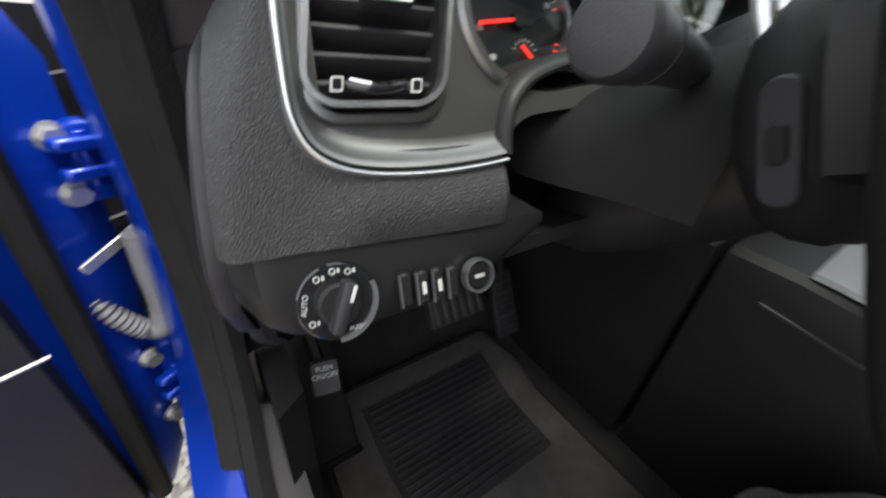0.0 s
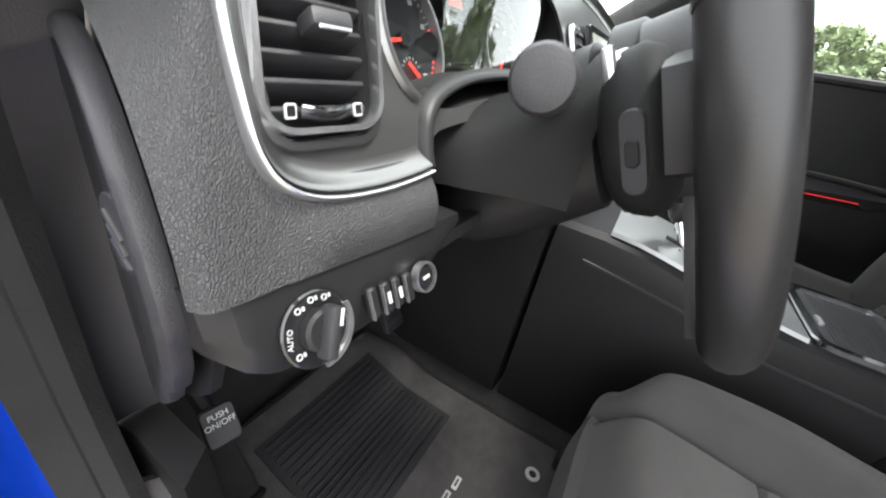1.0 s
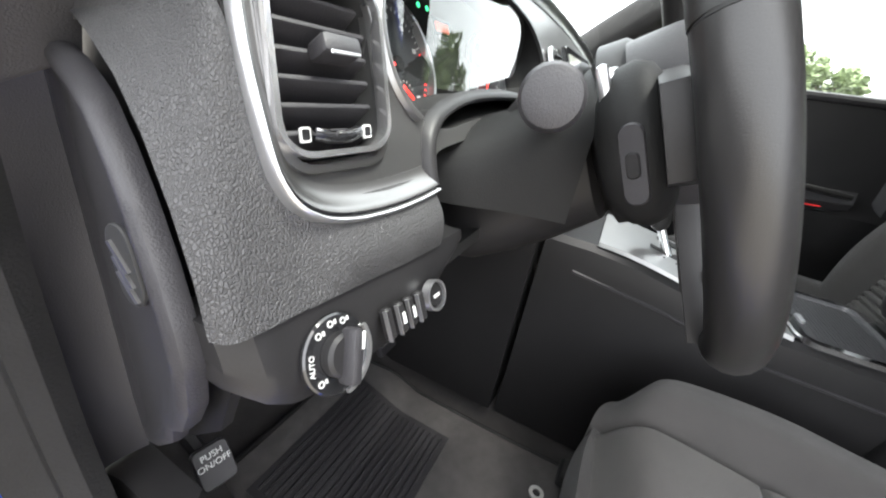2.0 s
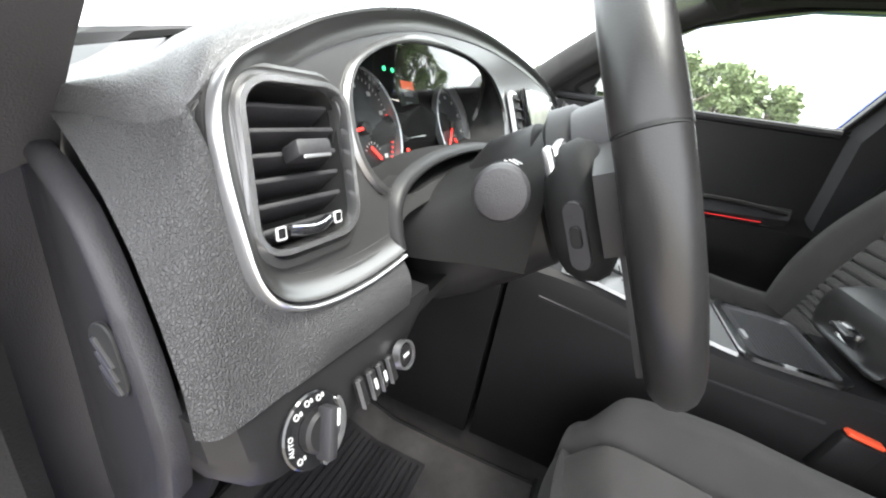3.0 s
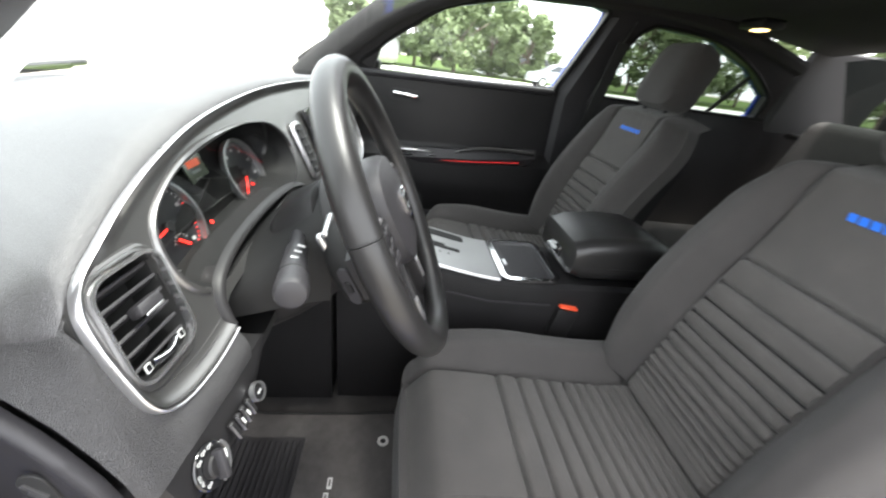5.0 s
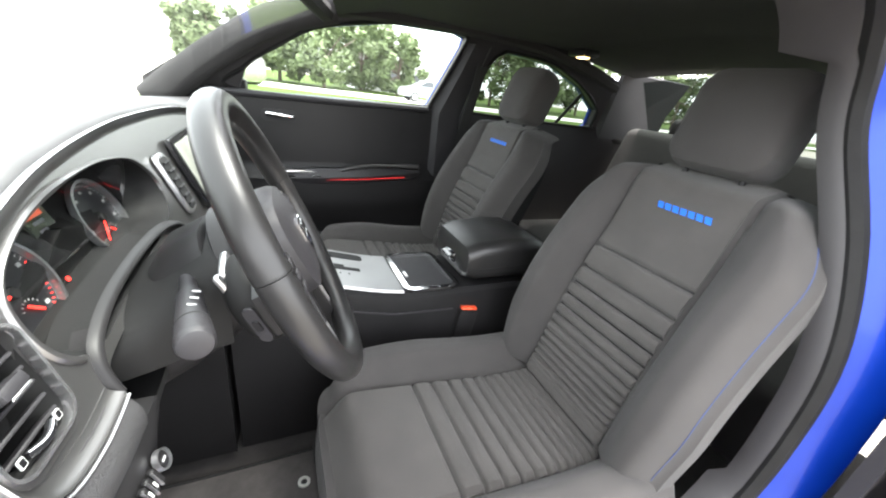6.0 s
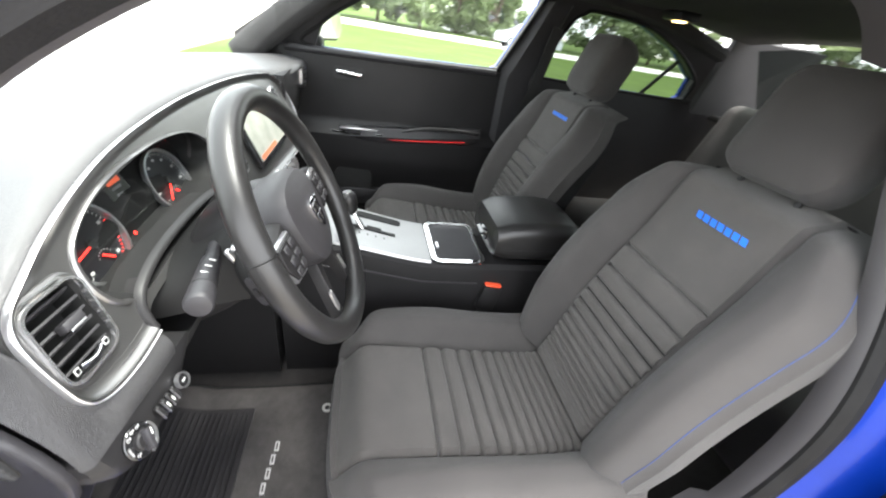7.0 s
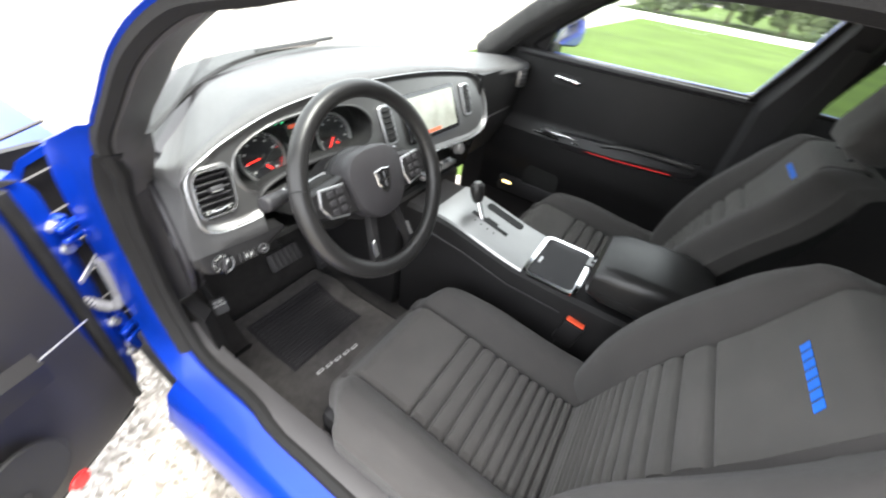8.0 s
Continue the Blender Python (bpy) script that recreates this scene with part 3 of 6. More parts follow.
def windscreen():
    def fn(u, v):
        x = -0.66 + 1.38 * u
        k = (2 * u - 1) ** 2
        lo = Vector((x, 0.672 - 0.32 * ((x - 0.05) / 0.67) ** 2, 0.946 - 0.050 * smooth01((-0.42 - x) / 0.20)))
        hi = Vector((x * 0.92, -0.02 - 0.13 * k, 1.322 - 0.06 * k))
        return lo.lerp(hi, v) + Vector((0, 0.02, 0.03)) * math.sin(math.pi * v)
    solo("window_3", sheet(fn, 64, 12), WINGLASS, "clear curved windscreen", "windscreen", "structure")
    arm = thing("wiper", "black wiper blade resting at the foot of the windscreen", "wiper", (-0.2, 0.60, 0.985))
    part("blade", tube(spline([(-0.575, 0.412, 0.914), (-0.467, 0.500, 0.927), (-0.34, 0.585, 0.943), (-0.15, 0.665, 0.955), (0.10, 0.705, 0.957)], 12), 0.006, 6), RUBBER, arm)
    part("arm", tube([(-0.15, 0.672, 0.960), (0.25, 0.78, 0.951)], 0.007, 6), SMOOTH, arm)
    solo("cowl", sheet(lambda u, v: (-0.58 + 1.30 * u, 0.675 - 0.32 * (2 * u - 1) ** 2 + 0.22 * v, 0.943 - 0.03 * v - 0.06 * smooth01((0.16 - u) / 0.16)), 32, 4, 0.02), SMOOTH, "black plastic cowl at the foot of the windscreen", "cowl", "structure")


windscreen()


def rear_cabin():
    solo("rear_bulkhead", sheet(lambda u, v: (-0.78 + 1.56 * u, -1.70 - 0.25 * v, 0.3 + 0.66 * v), 6, 6, 0.03, (0, -1, 0)), CARPET, "dark panel behind the rear seat", "bulkhead", "structure")
    solo("parcel_shelf", rbox((-0.70, -2.05, 0.93), (0.74, -1.70, 0.955), 0.01), CARPET, "dark cloth parcel shelf under the rear window", "shelf", "structure")
    def fn(u, v):
        x = -0.60 + 1.24 * u
        return Vector((x, -2.0 + 0.12 * (2 * u - 1) ** 2, 0.955)).lerp(Vector((x * 0.9, -1.62, 1.275 - 0.04 * (2 * u - 1) ** 2)), v)
    solo("window_4", sheet(fn, 10, 6), TINTGLASS, "tinted rear window", "rear window", "structure")
    def near_x(z):
        return -0.770 + 0.60 * max(0.0, z - 1.0)
    pane = [(-0.80, 1.010), (-0.83, 1.195), (-0.87, 1.240), (-0.95, 1.252), (-1.19, 1.238), (-1.40, 1.165), (-1.55, 1.075), (-1.56, 1.005)]
    side = [(-0.715, 0.20), (-0.715, 1.0), (-0.735, 1.15), (-0.74, 1.30), (-1.1, 1.31), (-1.6, 1.21), (-1.98, 1.0), (-1.98, 0.20)]
    solo("wall_near_side", holed(side, [pane], lambda y, z: (near_x(z), y, z), (-0.02, 0, 0)), FINE, "dark inner side of the car behind the driver's door", "car side", "structure", smooth=False)
    solo("body_near_side", holed(side, [pane], lambda y, z: (near_x(z) - 0.045, y - 0.06, z), (-0.015, 0, 0)), PAINT, "glossy bright blue side of the car behind the driver's door", "car body", "structure", smooth=False)
    bm = bmesh.new()
    bm.faces.new([bm.verts.new((near_x(z) - 0.03, y, z)) for y, z in pane])
    solo("window_5", bm, TINTGLASS, "tinted rear side window on the driver's side", "window", "structure", smooth=False)
    solo("roof_rail_near", tube(spline([(-0.600, -0.62, 1.285), (-0.600, -1.1, 1.290), (-0.63, -1.60, 1.19)], 12), 0.034, 8), HEADLINER, "dark headliner edge above the driver's rear window", "headliner", "structure")
    for s, x in ((-1, -0.66), (1, 0.725)):
        solo("c_pillar", loft([[(x, y, 0.95), (x - s * 0.03, y, 1.1), (x - s * 0.065, y - (0.06 if y < -1.7 else 0), 1.27), (x - s * 0.04, y, 1.28), (x + s * 0.03, y, 1.0)] for y in (-2.02, -1.58)]), HEADLINER, "dark rear roof pillar", "pillar trim", "structure")
    bench = thing("rear_bench", "charcoal cloth rear bench seat in shade", "rear seat", (0, -1.35, 0.25))
    part("cushion", rbox((-0.66, -1.55, 0.25), (0.68, -1.02, 0.52), 0.06, 4), FABRIC, bench)
    part("backrest", rbox((-0.66, -0.09, 0), (0.68, 0.09, 0.56), 0.06, 4, pose(0, -1.62, 0.48, 18, 0, 0)), FABRIC, bench)
    for x in (-0.40, 0.36):
        part("headrest", rbox((x - 0.12, -1.86, 0.99), (x + 0.12, -1.76, 1.10), 0.04, 4), FABRIC, bench)
    lamp = thing("dome_lamp", "small lit warm courtesy lamp in the headliner", "lamp", (0.47, -1.12, 1.285))
    part("housing", rbox((0.42, -1.16, 1.272), (0.52, -1.08, 1.30), 0.008), SMOOTH, lamp)
    part("lens", rbox((0.448, -1.135, 1.267), (0.492, -1.105, 1.275), 0.003), LAMPWARM, lamp)


rear_cabin()


def mirrors():
    m = thing("rear_view_mirror", "black interior rear-view mirror under the headliner", "mirror", (0.03, 0.06, 1.26))
    part("housing", rbox((-0.10, -0.02, -0.03), (0.13, 0.02, 0.035), 0.018, 3, pose(0.0, 0.02, 1.235, -8, 0, 12)), SMOOTH, m)
    part("stem", tube([(0.02, 0.04, 1.25), (0.02, 0.07, 1.30)], 0.012, 8), SMOOTH, m)
    o = thing("door_mirror", "black door mirror with pale reflection outside the far window", "mirror", (0.93, 0.14, 0.98))
    part("housing", rbox((-0.085, -0.04, -0.06), (0.085, 0.06, 0.06), 0.03, 4, pose(0.945, 0.125, 1.065, 0, 0, -42)), SMOOTH, o)
    part("glass", plate(rounded(0.145, 0.095, 0.03), 0.004, facing((0.9175, 0.0946, 1.065), (-0.67, -0.743, 0.0))), CHROME, o, "pale mirror glass")
    part("foot", rbox((0.82, 0.11, 0.97), (0.95, 0.17, 1.03), 0.015), SMOOTH, o)


mirrors()


# ---- the dashboard ----
def face_y(x, z):
    return 0.43 * z - 0.185 + (-0.08 if x < -0.58 else -0.03) * (x + 0.58)


FACE_N = (-0.08, -1.0, 0.43)
FACE_M = (-0.03, -1.0, 0.43)
BEZEL = [(-0.532, 0.8195), (-0.570, 0.817), (-0.610, 0.8185), (-0.632, 0.825), (-0.641, 0.838), (-0.641, 0.860), (-0.638, 0.885), (-0.632, 0.905), (-0.620, 0.919), (-0.598, 0.930), (-0.555, 0.947), (-0.490, 0.965), (-0.41, 0.980), (-0.30, 0.990), (-0.17, 0.994),
         (0.025, 0.989), (0.19, 0.974), (0.295, 0.956), (0.343, 0.918), (0.350, 0.850), (0.318, 0.800), (0.234, 0.782), (0.115, 0.786), (0.0, 0.792), (-0.16, 0.801), (-0.205, 0.806), (-0.219, 0.832), (-0.245, 0.842), (-0.37, 0.845), (-0.490, 0.839), (-0.518, 0.834), (-0.526, 0.826)]
BOWL = [(-0.549, 0.890), (-0.541, 0.916), (-0.517, 0.934), (-0.46, 0.951), (-0.37, 0.960), (-0.29, 0.959), (-0.222, 0.945), (-0.192, 0.910), (-0.215, 0.872), (-0.28, 0.862), (-0.37, 0.858), (-0.45, 0.853), (-0.495, 0.849), (-0.525, 0.855), (-0.543, 0.869)]


def loop2(pts, n):
    return [(p.x, p.y) for p in spline([(a, b, 0) for a, b in pts], n, loop=True)]


def between(pts, x):
    for (x0, z0), (x1, z1) in zip(pts, pts[1:]):
        if x <= x1:
            return z0 + (z1 - z0) * max(0, (x - x0)) / (x1 - x0)
    return pts[-1][1]


def top_z(x):
    return between([(-0.70, 0.885), (-0.66, 0.894), (-0.645, 0.904), (-0.632, 0.915), (-0.620, 0.928), (-0.598, 0.939), (-0.555, 0.956), (-0.49, 0.974), (-0.41, 0.989), (-0.30, 0.999), (-0.17, 1.003), (0.025, 0.998), (0.19, 0.983), (0.30, 0.966), (0.40, 0.955), (0.76, 0.945)], x)


def corner_x(z):
    """Where the fascia turns round to the end of the dashboard."""
    return -0.640 - 0.26 * (0.914 - z)


def skin_edge(z):
    """How far forward the grained skin reaches at a height on the dashboard's end."""
    return between([(0.788, 0.170), (0.81, 0.177), (0.83, 0.190), (0.85, 0.209), (0.865, 0.233), (0.875, 0.266), (0.882, 0.304), (0.887, 0.345)], z)


def cover_edge(z):
    """Where the end cover's rear edge lies at a height."""
    return between([(0.695, 0.228), (0.72, 0.203), (0.75, 0.184), (0.775, 0.179), (0.79, 0.182), (0.81, 0.192), (0.83, 0.208), (0.845, 0.224), (0.857, 0.243), (0.864, 0.268), (0.868, 0.297), (0.870, 0.335)], z)


def cover_x(y):
    return -0.680 + 0.28 * (y - 0.163)


def back_y(x):
    return 0.66 - 0.32 * ((x - 0.05) / 0.67) ** 2


def dashboard():
    ob = thing("dashboard", "black grained dashboard with satin grey bezel and chrome edging", "dashboard", (0, 0.3, 0.8))
    # grained skin from the bezel round the corner to the end cover
    def flank(u, v):
        top = 0.896 + 0.010 * smooth01(u / 0.15) - 0.009 * smooth01(u / 0.4) - 0.014 * smooth01((u - 0.35) / 0.65)
        z = top + (0.7905 - top) * v
        cx = corner_x(z)
        a = Vector((-0.6365, face_y(-0.6365, z), z))
        c = Vector((cx, face_y(cx, z), z))
        ly = skin_edge(z)
        e = Vector((cover_x(ly) + 0.001, ly, z))
        tuck = 0.007 * max(0.0, 1 - v / 0.22) ** 2
        k = min(u * 40, 39.999)
        line = spline([a, a.lerp(c, 0.75), c.lerp(e, 0.22), e], 41)
        return line[int(k)].lerp(line[int(k) + 1], k - int(k)) + Vector((0.5 * u, 1 - 0.4 * u, 0)) * tuck
    part("flank", sheet(flank, 40, 40, 0.010, (0.8, 1, 0)), GRAIN, ob)
    # upper pad rolling from the bezel back to the windscreen, and down to the flank's crest
    def pad(u, v):
        k = max(0.0, (v - 0.2) / 0.8)
        crest = flank(v * 3 if v < 0.2 else 0.6 + 0.4 * k, 0)
        x = crest.x + (0.757 - crest.x) * (u ** 1.25)
        zt = top_z(max(x, -0.6365))
        far = max(0.0, (x - 0.34) / 0.4)
        yf = face_y(x, zt) - 0.012 * min(1, far * 3)
        yb = back_y(x) - 0.01
        if v < 0.2:
            a = v / 0.2 * math.pi / 2
            y, z = yf - 0.0050 + 0.03 * (1 - math.cos(a)), zt + 0.004 - 0.020 * (1 - math.sin(a))
        else:
            z = zt + 0.004 + (0.950 - zt - 0.004) * (k * k * (3 - 2 * k)) + 0.006 * math.sin(math.pi * k)
            y = yf + 0.025 + (yb - yf - 0.025) * k
        t = min(1.0, max(0.0, (x - crest.x) / (0.020 + 0.035 * smooth01(v / 0.3))))
        roll = math.sqrt(1 - (1 - t) ** 2)
        near = smooth01(t)
        y, z = crest.y + (y - crest.y) * near, crest.z - 0.0005 + (z - crest.z) * roll
        # the pad falls away towards the end of the dashboard and the foot of the pillar
        fall = between([(-0.69, 0.886), (-0.65, 0.900), (-0.633, 0.906), (-0.615, 0.915), (-0.599, 0.927), (-0.571, 0.943), (-0.54, 0.957), (-0.50, 0.976), (-0.45, 1.00), (-0.40, 1.03)], x - 0.65 * (y - 0.26))
        h = max(0.0, 1 - abs(z - fall) / 0.012)
        return (x, y, min(z, fall) - 0.003 * h * h)
    part("upper_pad", sheet(pad, 190, 44, 0.004), PADGRAIN, ob)
    # recessed end wall of the dashboard, and the removable cover on it
    wall = [(skin_edge(z), z) for z in [0.790 + 0.096 * i / 16 for i in range(17)]] + [(0.385, 0.884), (0.40, 0.78), (0.40, 0.57), (0.385, 0.535), (0.25, 0.655), (0.195, 0.715), (0.176, 0.755)]
    part("end_wall", holed(wall, [], lambda y, z: (cover_x(y) + 0.008, y, z), (0.006, 0, 0)), SMOOTH, ob, smooth=False)
    zs = [0.695 + 0.175 * i / 40 for i in range(41)]
    cov = [(cover_edge(z), z) for z in zs] + [(0.345, 0.866), (0.354, 0.83), (0.356, 0.70), (0.355, 0.60), (0.349, 0.576), (0.338, 0.570), (0.30, 0.606), (0.248, 0.664), (0.234, 0.680)]
    def cov_ring(out, k):
        return [(cover_x(0.27 + (y - 0.27) * k) - out, 0.27 + (y - 0.27) * k, 0.78 + (z - 0.78) * k) for y, z in cov]
    cover = part("fuse_cover", loft([cov_ring(o, k) for o, k in ((-0.002, 1.0), (0.003, 1.004), (0.006, 0.992), (0.0085, 0.955), (0.0090, 0.92), (0.0082, 0.87), (0.0055, 0.80), (0.0050, 0.72))]), FINE, ob, "smooth dark removable end cover")
    fm = facing((cover_x(0.232) - 0.0074, 0.232, 0.793), (-1, 0.02, 0.05))
    # flat near-black plate: the recess's shade is in its colour
    part("finger_slot_shade", plate(rounded(0.018, 0.036, 0.0085), 0.0018, fm @ pose(0, 0, 0, 0, 0, 16), 0.0006), DARK, cover)
    for i in range(3):
        part("grip_rib", plate([(0.0046, -0.0060), (0.0072, -0.0045), (-0.0046, 0.0060), (-0.0070, 0.0048)], 0.0014, fm @ Matrix.Translation((0.0022 - 0.0020 * i, -0.0085 + 0.0062 * i, 0.0016)), 0.0003), BRIGHTSATIN, cover)
    part("end_band", sheet(lambda u, v: (-0.634 - 0.058 * u, 0.352 + 0.020 * u + 0.012 * math.sin(3.14 * u), 0.874 - (0.32 + 0.05 * u) * v + 0.012 * u), 8, 20, 0.02, (0.3, 1, 0)), FINE, ob)
    part("end_filler", rbox((-0.600, 0.26, 0.66), (-0.54, 0.44, 0.86), 0.01), SMOOTH, ob)
    # bezel panel with openings
    vent = [(-0.595 + x + y * 0.2, 0.878 + y) for x, y in rounded(0.066, 0.077, 0.017)]
    edge = loop2(BEZEL, 170)
    part("bezel_panel", holed(edge, [vent, loop2(BOWL, 60)], lambda x, z: (x, face_y(x, z) + 0.003, z), (0, 0.006, 0)), SATIN, ob, "satin graphite bezel panel", smooth=False)
    path = [Vector((x, face_y(x, z), z)) for x, z in edge]
    outs = []
    for i in range(len(path)):
        t = (path[(i + 1) % len(path)] - path[i - 1]).normalized()
        outs.append(tuple(t.cross(Vector(FACE_N).normalized()) * 1.0))
    sgn = 1 if Vector(outs[5]).z < 0 else -1
    outs = [tuple(Vector(o) * sgn) for o in outs]
    # the chrome stops at the steering column on both sides
    cut = [k for k, p in enumerate(path) if -0.5335 < p.x < -0.205 and p.z < 0.86]
    start = cut[-1] + 1 if cut[-1] + 1 < len(path) and cut[0] > 0 else next(k for k in range(len(path)) if k not in cut)
    keep = [k % len(path) for k in range(start, start + len(path)) if k % len(path) not in cut]
    path, outs = [path[k] for k in keep], [outs[k] for k in keep]
    half = [(0.0015 * math.cos(a), -0.0005 + 0.0040 * math.sin(a)) for a in [math.pi * k / 8 for k in range(9)]]
    part("chrome_edging", sweep([p + Vector((0, -0.0042, 0)) for p in path], half + [(-0.0015, -0.004), (0.0015, -0.004)], out=outs), SILVER, ob, "bright satin chrome edging strip")
    # the panel dishes in behind the chrome, then swells towards the openings
    part("bezel_step", sweep([p - Vector(o) * 0.0065 for p, o in zip(path, outs)], [(-0.0080, -0.004), (-0.0080, -0.0017), (-0.0055, -0.0013), (-0.0030, -0.0002), (-0.0005, 0.0016), (0.0018, 0.0038), (0.0036, 0.0056), (0.0050, 0.0062), (0.0050, -0.004)], out=outs), SATIN, ob)
    def lip(outline, name, grow, high, closed=True):
        cx, cz = sum(p[0] for p in outline) / len(outline), sum(p[1] for p in outline) / len(outline)
        prof = [(-0.0015, 0.004), (-0.0015, -high * 0.5), (0.0005, -high), (0.0025, -high * 0.95), (grow * 0.6, -high * 0.45), (grow, 0.0012), (grow, 0.004)]
        rings = []
        for x, z in outline:
            o = Vector((x - cx, 0, z - cz)).normalized()
            rings.append([Vector((x, face_y(x, z), z)) + o * a + Vector((0, b, 0)) for a, b in prof])
        part(name, loft(rings, loop=closed), SATIN, ob)
    lip(vent, "vent_surround", 0.0040, 0.0012)
    rim = loop2(BOWL, 90)
    first = next(k for k, p in enumerate(rim) if p[0] > -0.20)
    lip((rim[-11:] + rim)[:first + 16], "binnacle_lip", 0.0050, 0.0010, closed=False)
    # lower fascia and switch panel
    FB = [(-0.69, 0.792), (-0.674, 0.791), (-0.60, 0.7885), (-0.505, 0.784)]
    PB = [(-0.70, 0.775), (-0.676, 0.768), (-0.668, 0.760), (-0.655, 0.752), (-0.63, 0.748), (-0.59, 0.749), (-0.55, 0.755), (-0.515, 0.770), (-0.50, 0.779)]
    def fascia(u, v):
        x = -0.642 + 0.116 * u
        z = 0.826 + (between(FB, x) - 0.826) * v
        return (x, face_y(x, z) - 0.007 * math.sin(math.pi * v) * smooth01(u / 0.25) + 0.030 * smooth01((u - 0.86) / 0.14) ** 2, z)
    part("lower_fascia", sheet(fascia, 60, 14, 0.012, (0, 1, 0)), GRAIN, ob)
    def switchpanel(u, v):
        x = -0.674 + 0.168 * u
        z0, z1 = between(FB, x) + 0.0015, between(PB, x)
        z = z0 + (z1 - z0) * v
        return (x, face_y(x, z) + 0.002 + 0.008 * v ** 4 + 0.01 * (1 - smooth01(u / 0.06)), z)
    part("switch_panel", sheet(switchpanel, 40, 10, 0.03, (0, 1, 0)), SMOOTH, ob)
    part("knee_panel", sheet(lambda u, v: (-0.548 + 0.50 * u, 0.200 + 0.11 * v - 0.01 * u, 0.832 - 0.21 * v), 8, 8, 0.02, (0, 1, 0)), SMOOTH, ob)
    # near-black sheet, the gloom under the dashboard put into its colour
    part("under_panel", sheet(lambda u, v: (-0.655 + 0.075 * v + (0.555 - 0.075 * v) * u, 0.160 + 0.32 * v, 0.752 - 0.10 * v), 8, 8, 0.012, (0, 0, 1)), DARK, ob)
    # passenger side
    def glove(u, v):
        x = 0.335 + 0.425 * u
        return (x, 0.172 + 0.015 * u + 0.10 * v ** 1.6 - 0.015 * math.sin(3.14 * v), 0.952 - 0.012 * u - 0.38 * v)
    part("passenger_fascia", sheet(glove, 16, 16, 0.03, (0, 1, 0)), SMOOTH, ob)
    part("glovebox_lid", sheet(lambda u, v: tuple(Vector(glove(0.08 + 0.8 * u, 0.45 + 0.5 * v)) + Vector((0, -0.006, 0))), 10, 8, 0.006, (0, 1, 0)), FINE, ob)
    air_vent(ob, Vector((-0.595, face_y(-0.595, 0.878) + 0.002, 0.878)), 0.054, 0.0725, 6)
    far = part("side_vent", plate(rounded(0.05, 0.075, 0.015), 0.012, facing((0.705, 0.178, 0.895), (-0.25, -1, 0)), 0.003), SILVER, ob)
    for i in range(4):
        part("slat", rbox((-0.02, -0.001, -0.004), (0.02, 0.001, 0.004), 0, 1, facing((0.702, 0.164, 0.871 + 0.016 * i), (-0.25, -1, 0.4))), DARK, far)
    cluster(ob)
    centre_stack(ob)
    switches(ob)


def air_vent(ob, c, w, h, n):
    vm = facing(c, FACE_N) @ Matrix(((1.19, 0.21, 0, 0), (0, 1.04, 0, 0), (0, 0, 1, 0), (0, 0, 0, 1)))
    lp = rounded(w, h, 0.013)
    rim = part("air_vent", sweep([vm @ Vector((x, y, 0.002)) for x, y in lp], [(-0.0013, -0.004), (-0.0012, 0.0030), (-0.0006, 0.0043), (0.0, 0.0047), (0.0006, 0.0043), (0.0012, 0.0030), (0.0013, -0.004)], loop=True, out=[tuple((vm.to_3x3() @ Vector((x, y, 0))).normalized()) for x, y in lp]), RINGCHROME, ob, "air vent with satin metal ring")
    # duct walls coloured near black for the shade inside
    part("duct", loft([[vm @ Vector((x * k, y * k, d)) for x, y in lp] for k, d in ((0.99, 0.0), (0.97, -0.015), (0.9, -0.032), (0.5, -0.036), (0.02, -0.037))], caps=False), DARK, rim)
    for i in range(n):
        y = h * (0.38 - 0.148 * i)
        half = w / 2 - 0.0028 - (0.003 if i == 0 else 0)
        sl = bmesh.new()
        box(sl, (-half, -0.0014, -0.018), (half, 0.0014, 0.0), 0.0012, 2, vm @ pose(0, y, -0.003, -24, 0, 0))
        part("slat", sl, FINE, rim)
    part("vent_tab", rbox((-0.0095, -0.0042, -0.003), (0.0095, 0.0042, 0.009), 0.002, 2, vm @ pose(0.002, 0.005, 0.0, -12, 0, 0)), FINE, rim)
    part("tab_edge", rbox((-0.0075, -0.0009, 0), (0.0075, 0.0009, 0.001), 0.0004, 1, vm @ pose(0.002, 0.0022, 0.0092, -12, 0, 0)), SILVER, rim)
    arcs = [(-0.0108 + 0.0216 * i / 12, -0.0278 - 0.0022 * math.sin(math.pi * i / 12)) for i in range(13)]
    fw = part("flow_wheel", tube([vm @ Vector((x, y, 0.0010 + 0.0028 * math.sin(math.pi * (x + 0.0108) / 0.0216))) for x, y in arcs], 0.0030, 10), GLOSSBLACK, rim)
    part("wheel_edge", tube([vm @ Vector((x, y + 0.0014, 0.0032 + 0.0028 * math.sin(math.pi * (x + 0.0108) / 0.0216))) for x, y in arcs], 0.0009, 8), CHROME, fw)
    for x in (-0.0150, 0.0160):
        part("flow_icon", plate(rounded(0.0045, 0.0058, 0.0008), 0.001, vm @ pose(x, -0.0280, 0.001)), WHITEINK, rim)
        part("icon_mark", plate(rounded(0.0032, 0.0042, 0.0005), 0.0004, vm @ pose(x, -0.0280, 0.002)), GLOSSBLACK, rim)


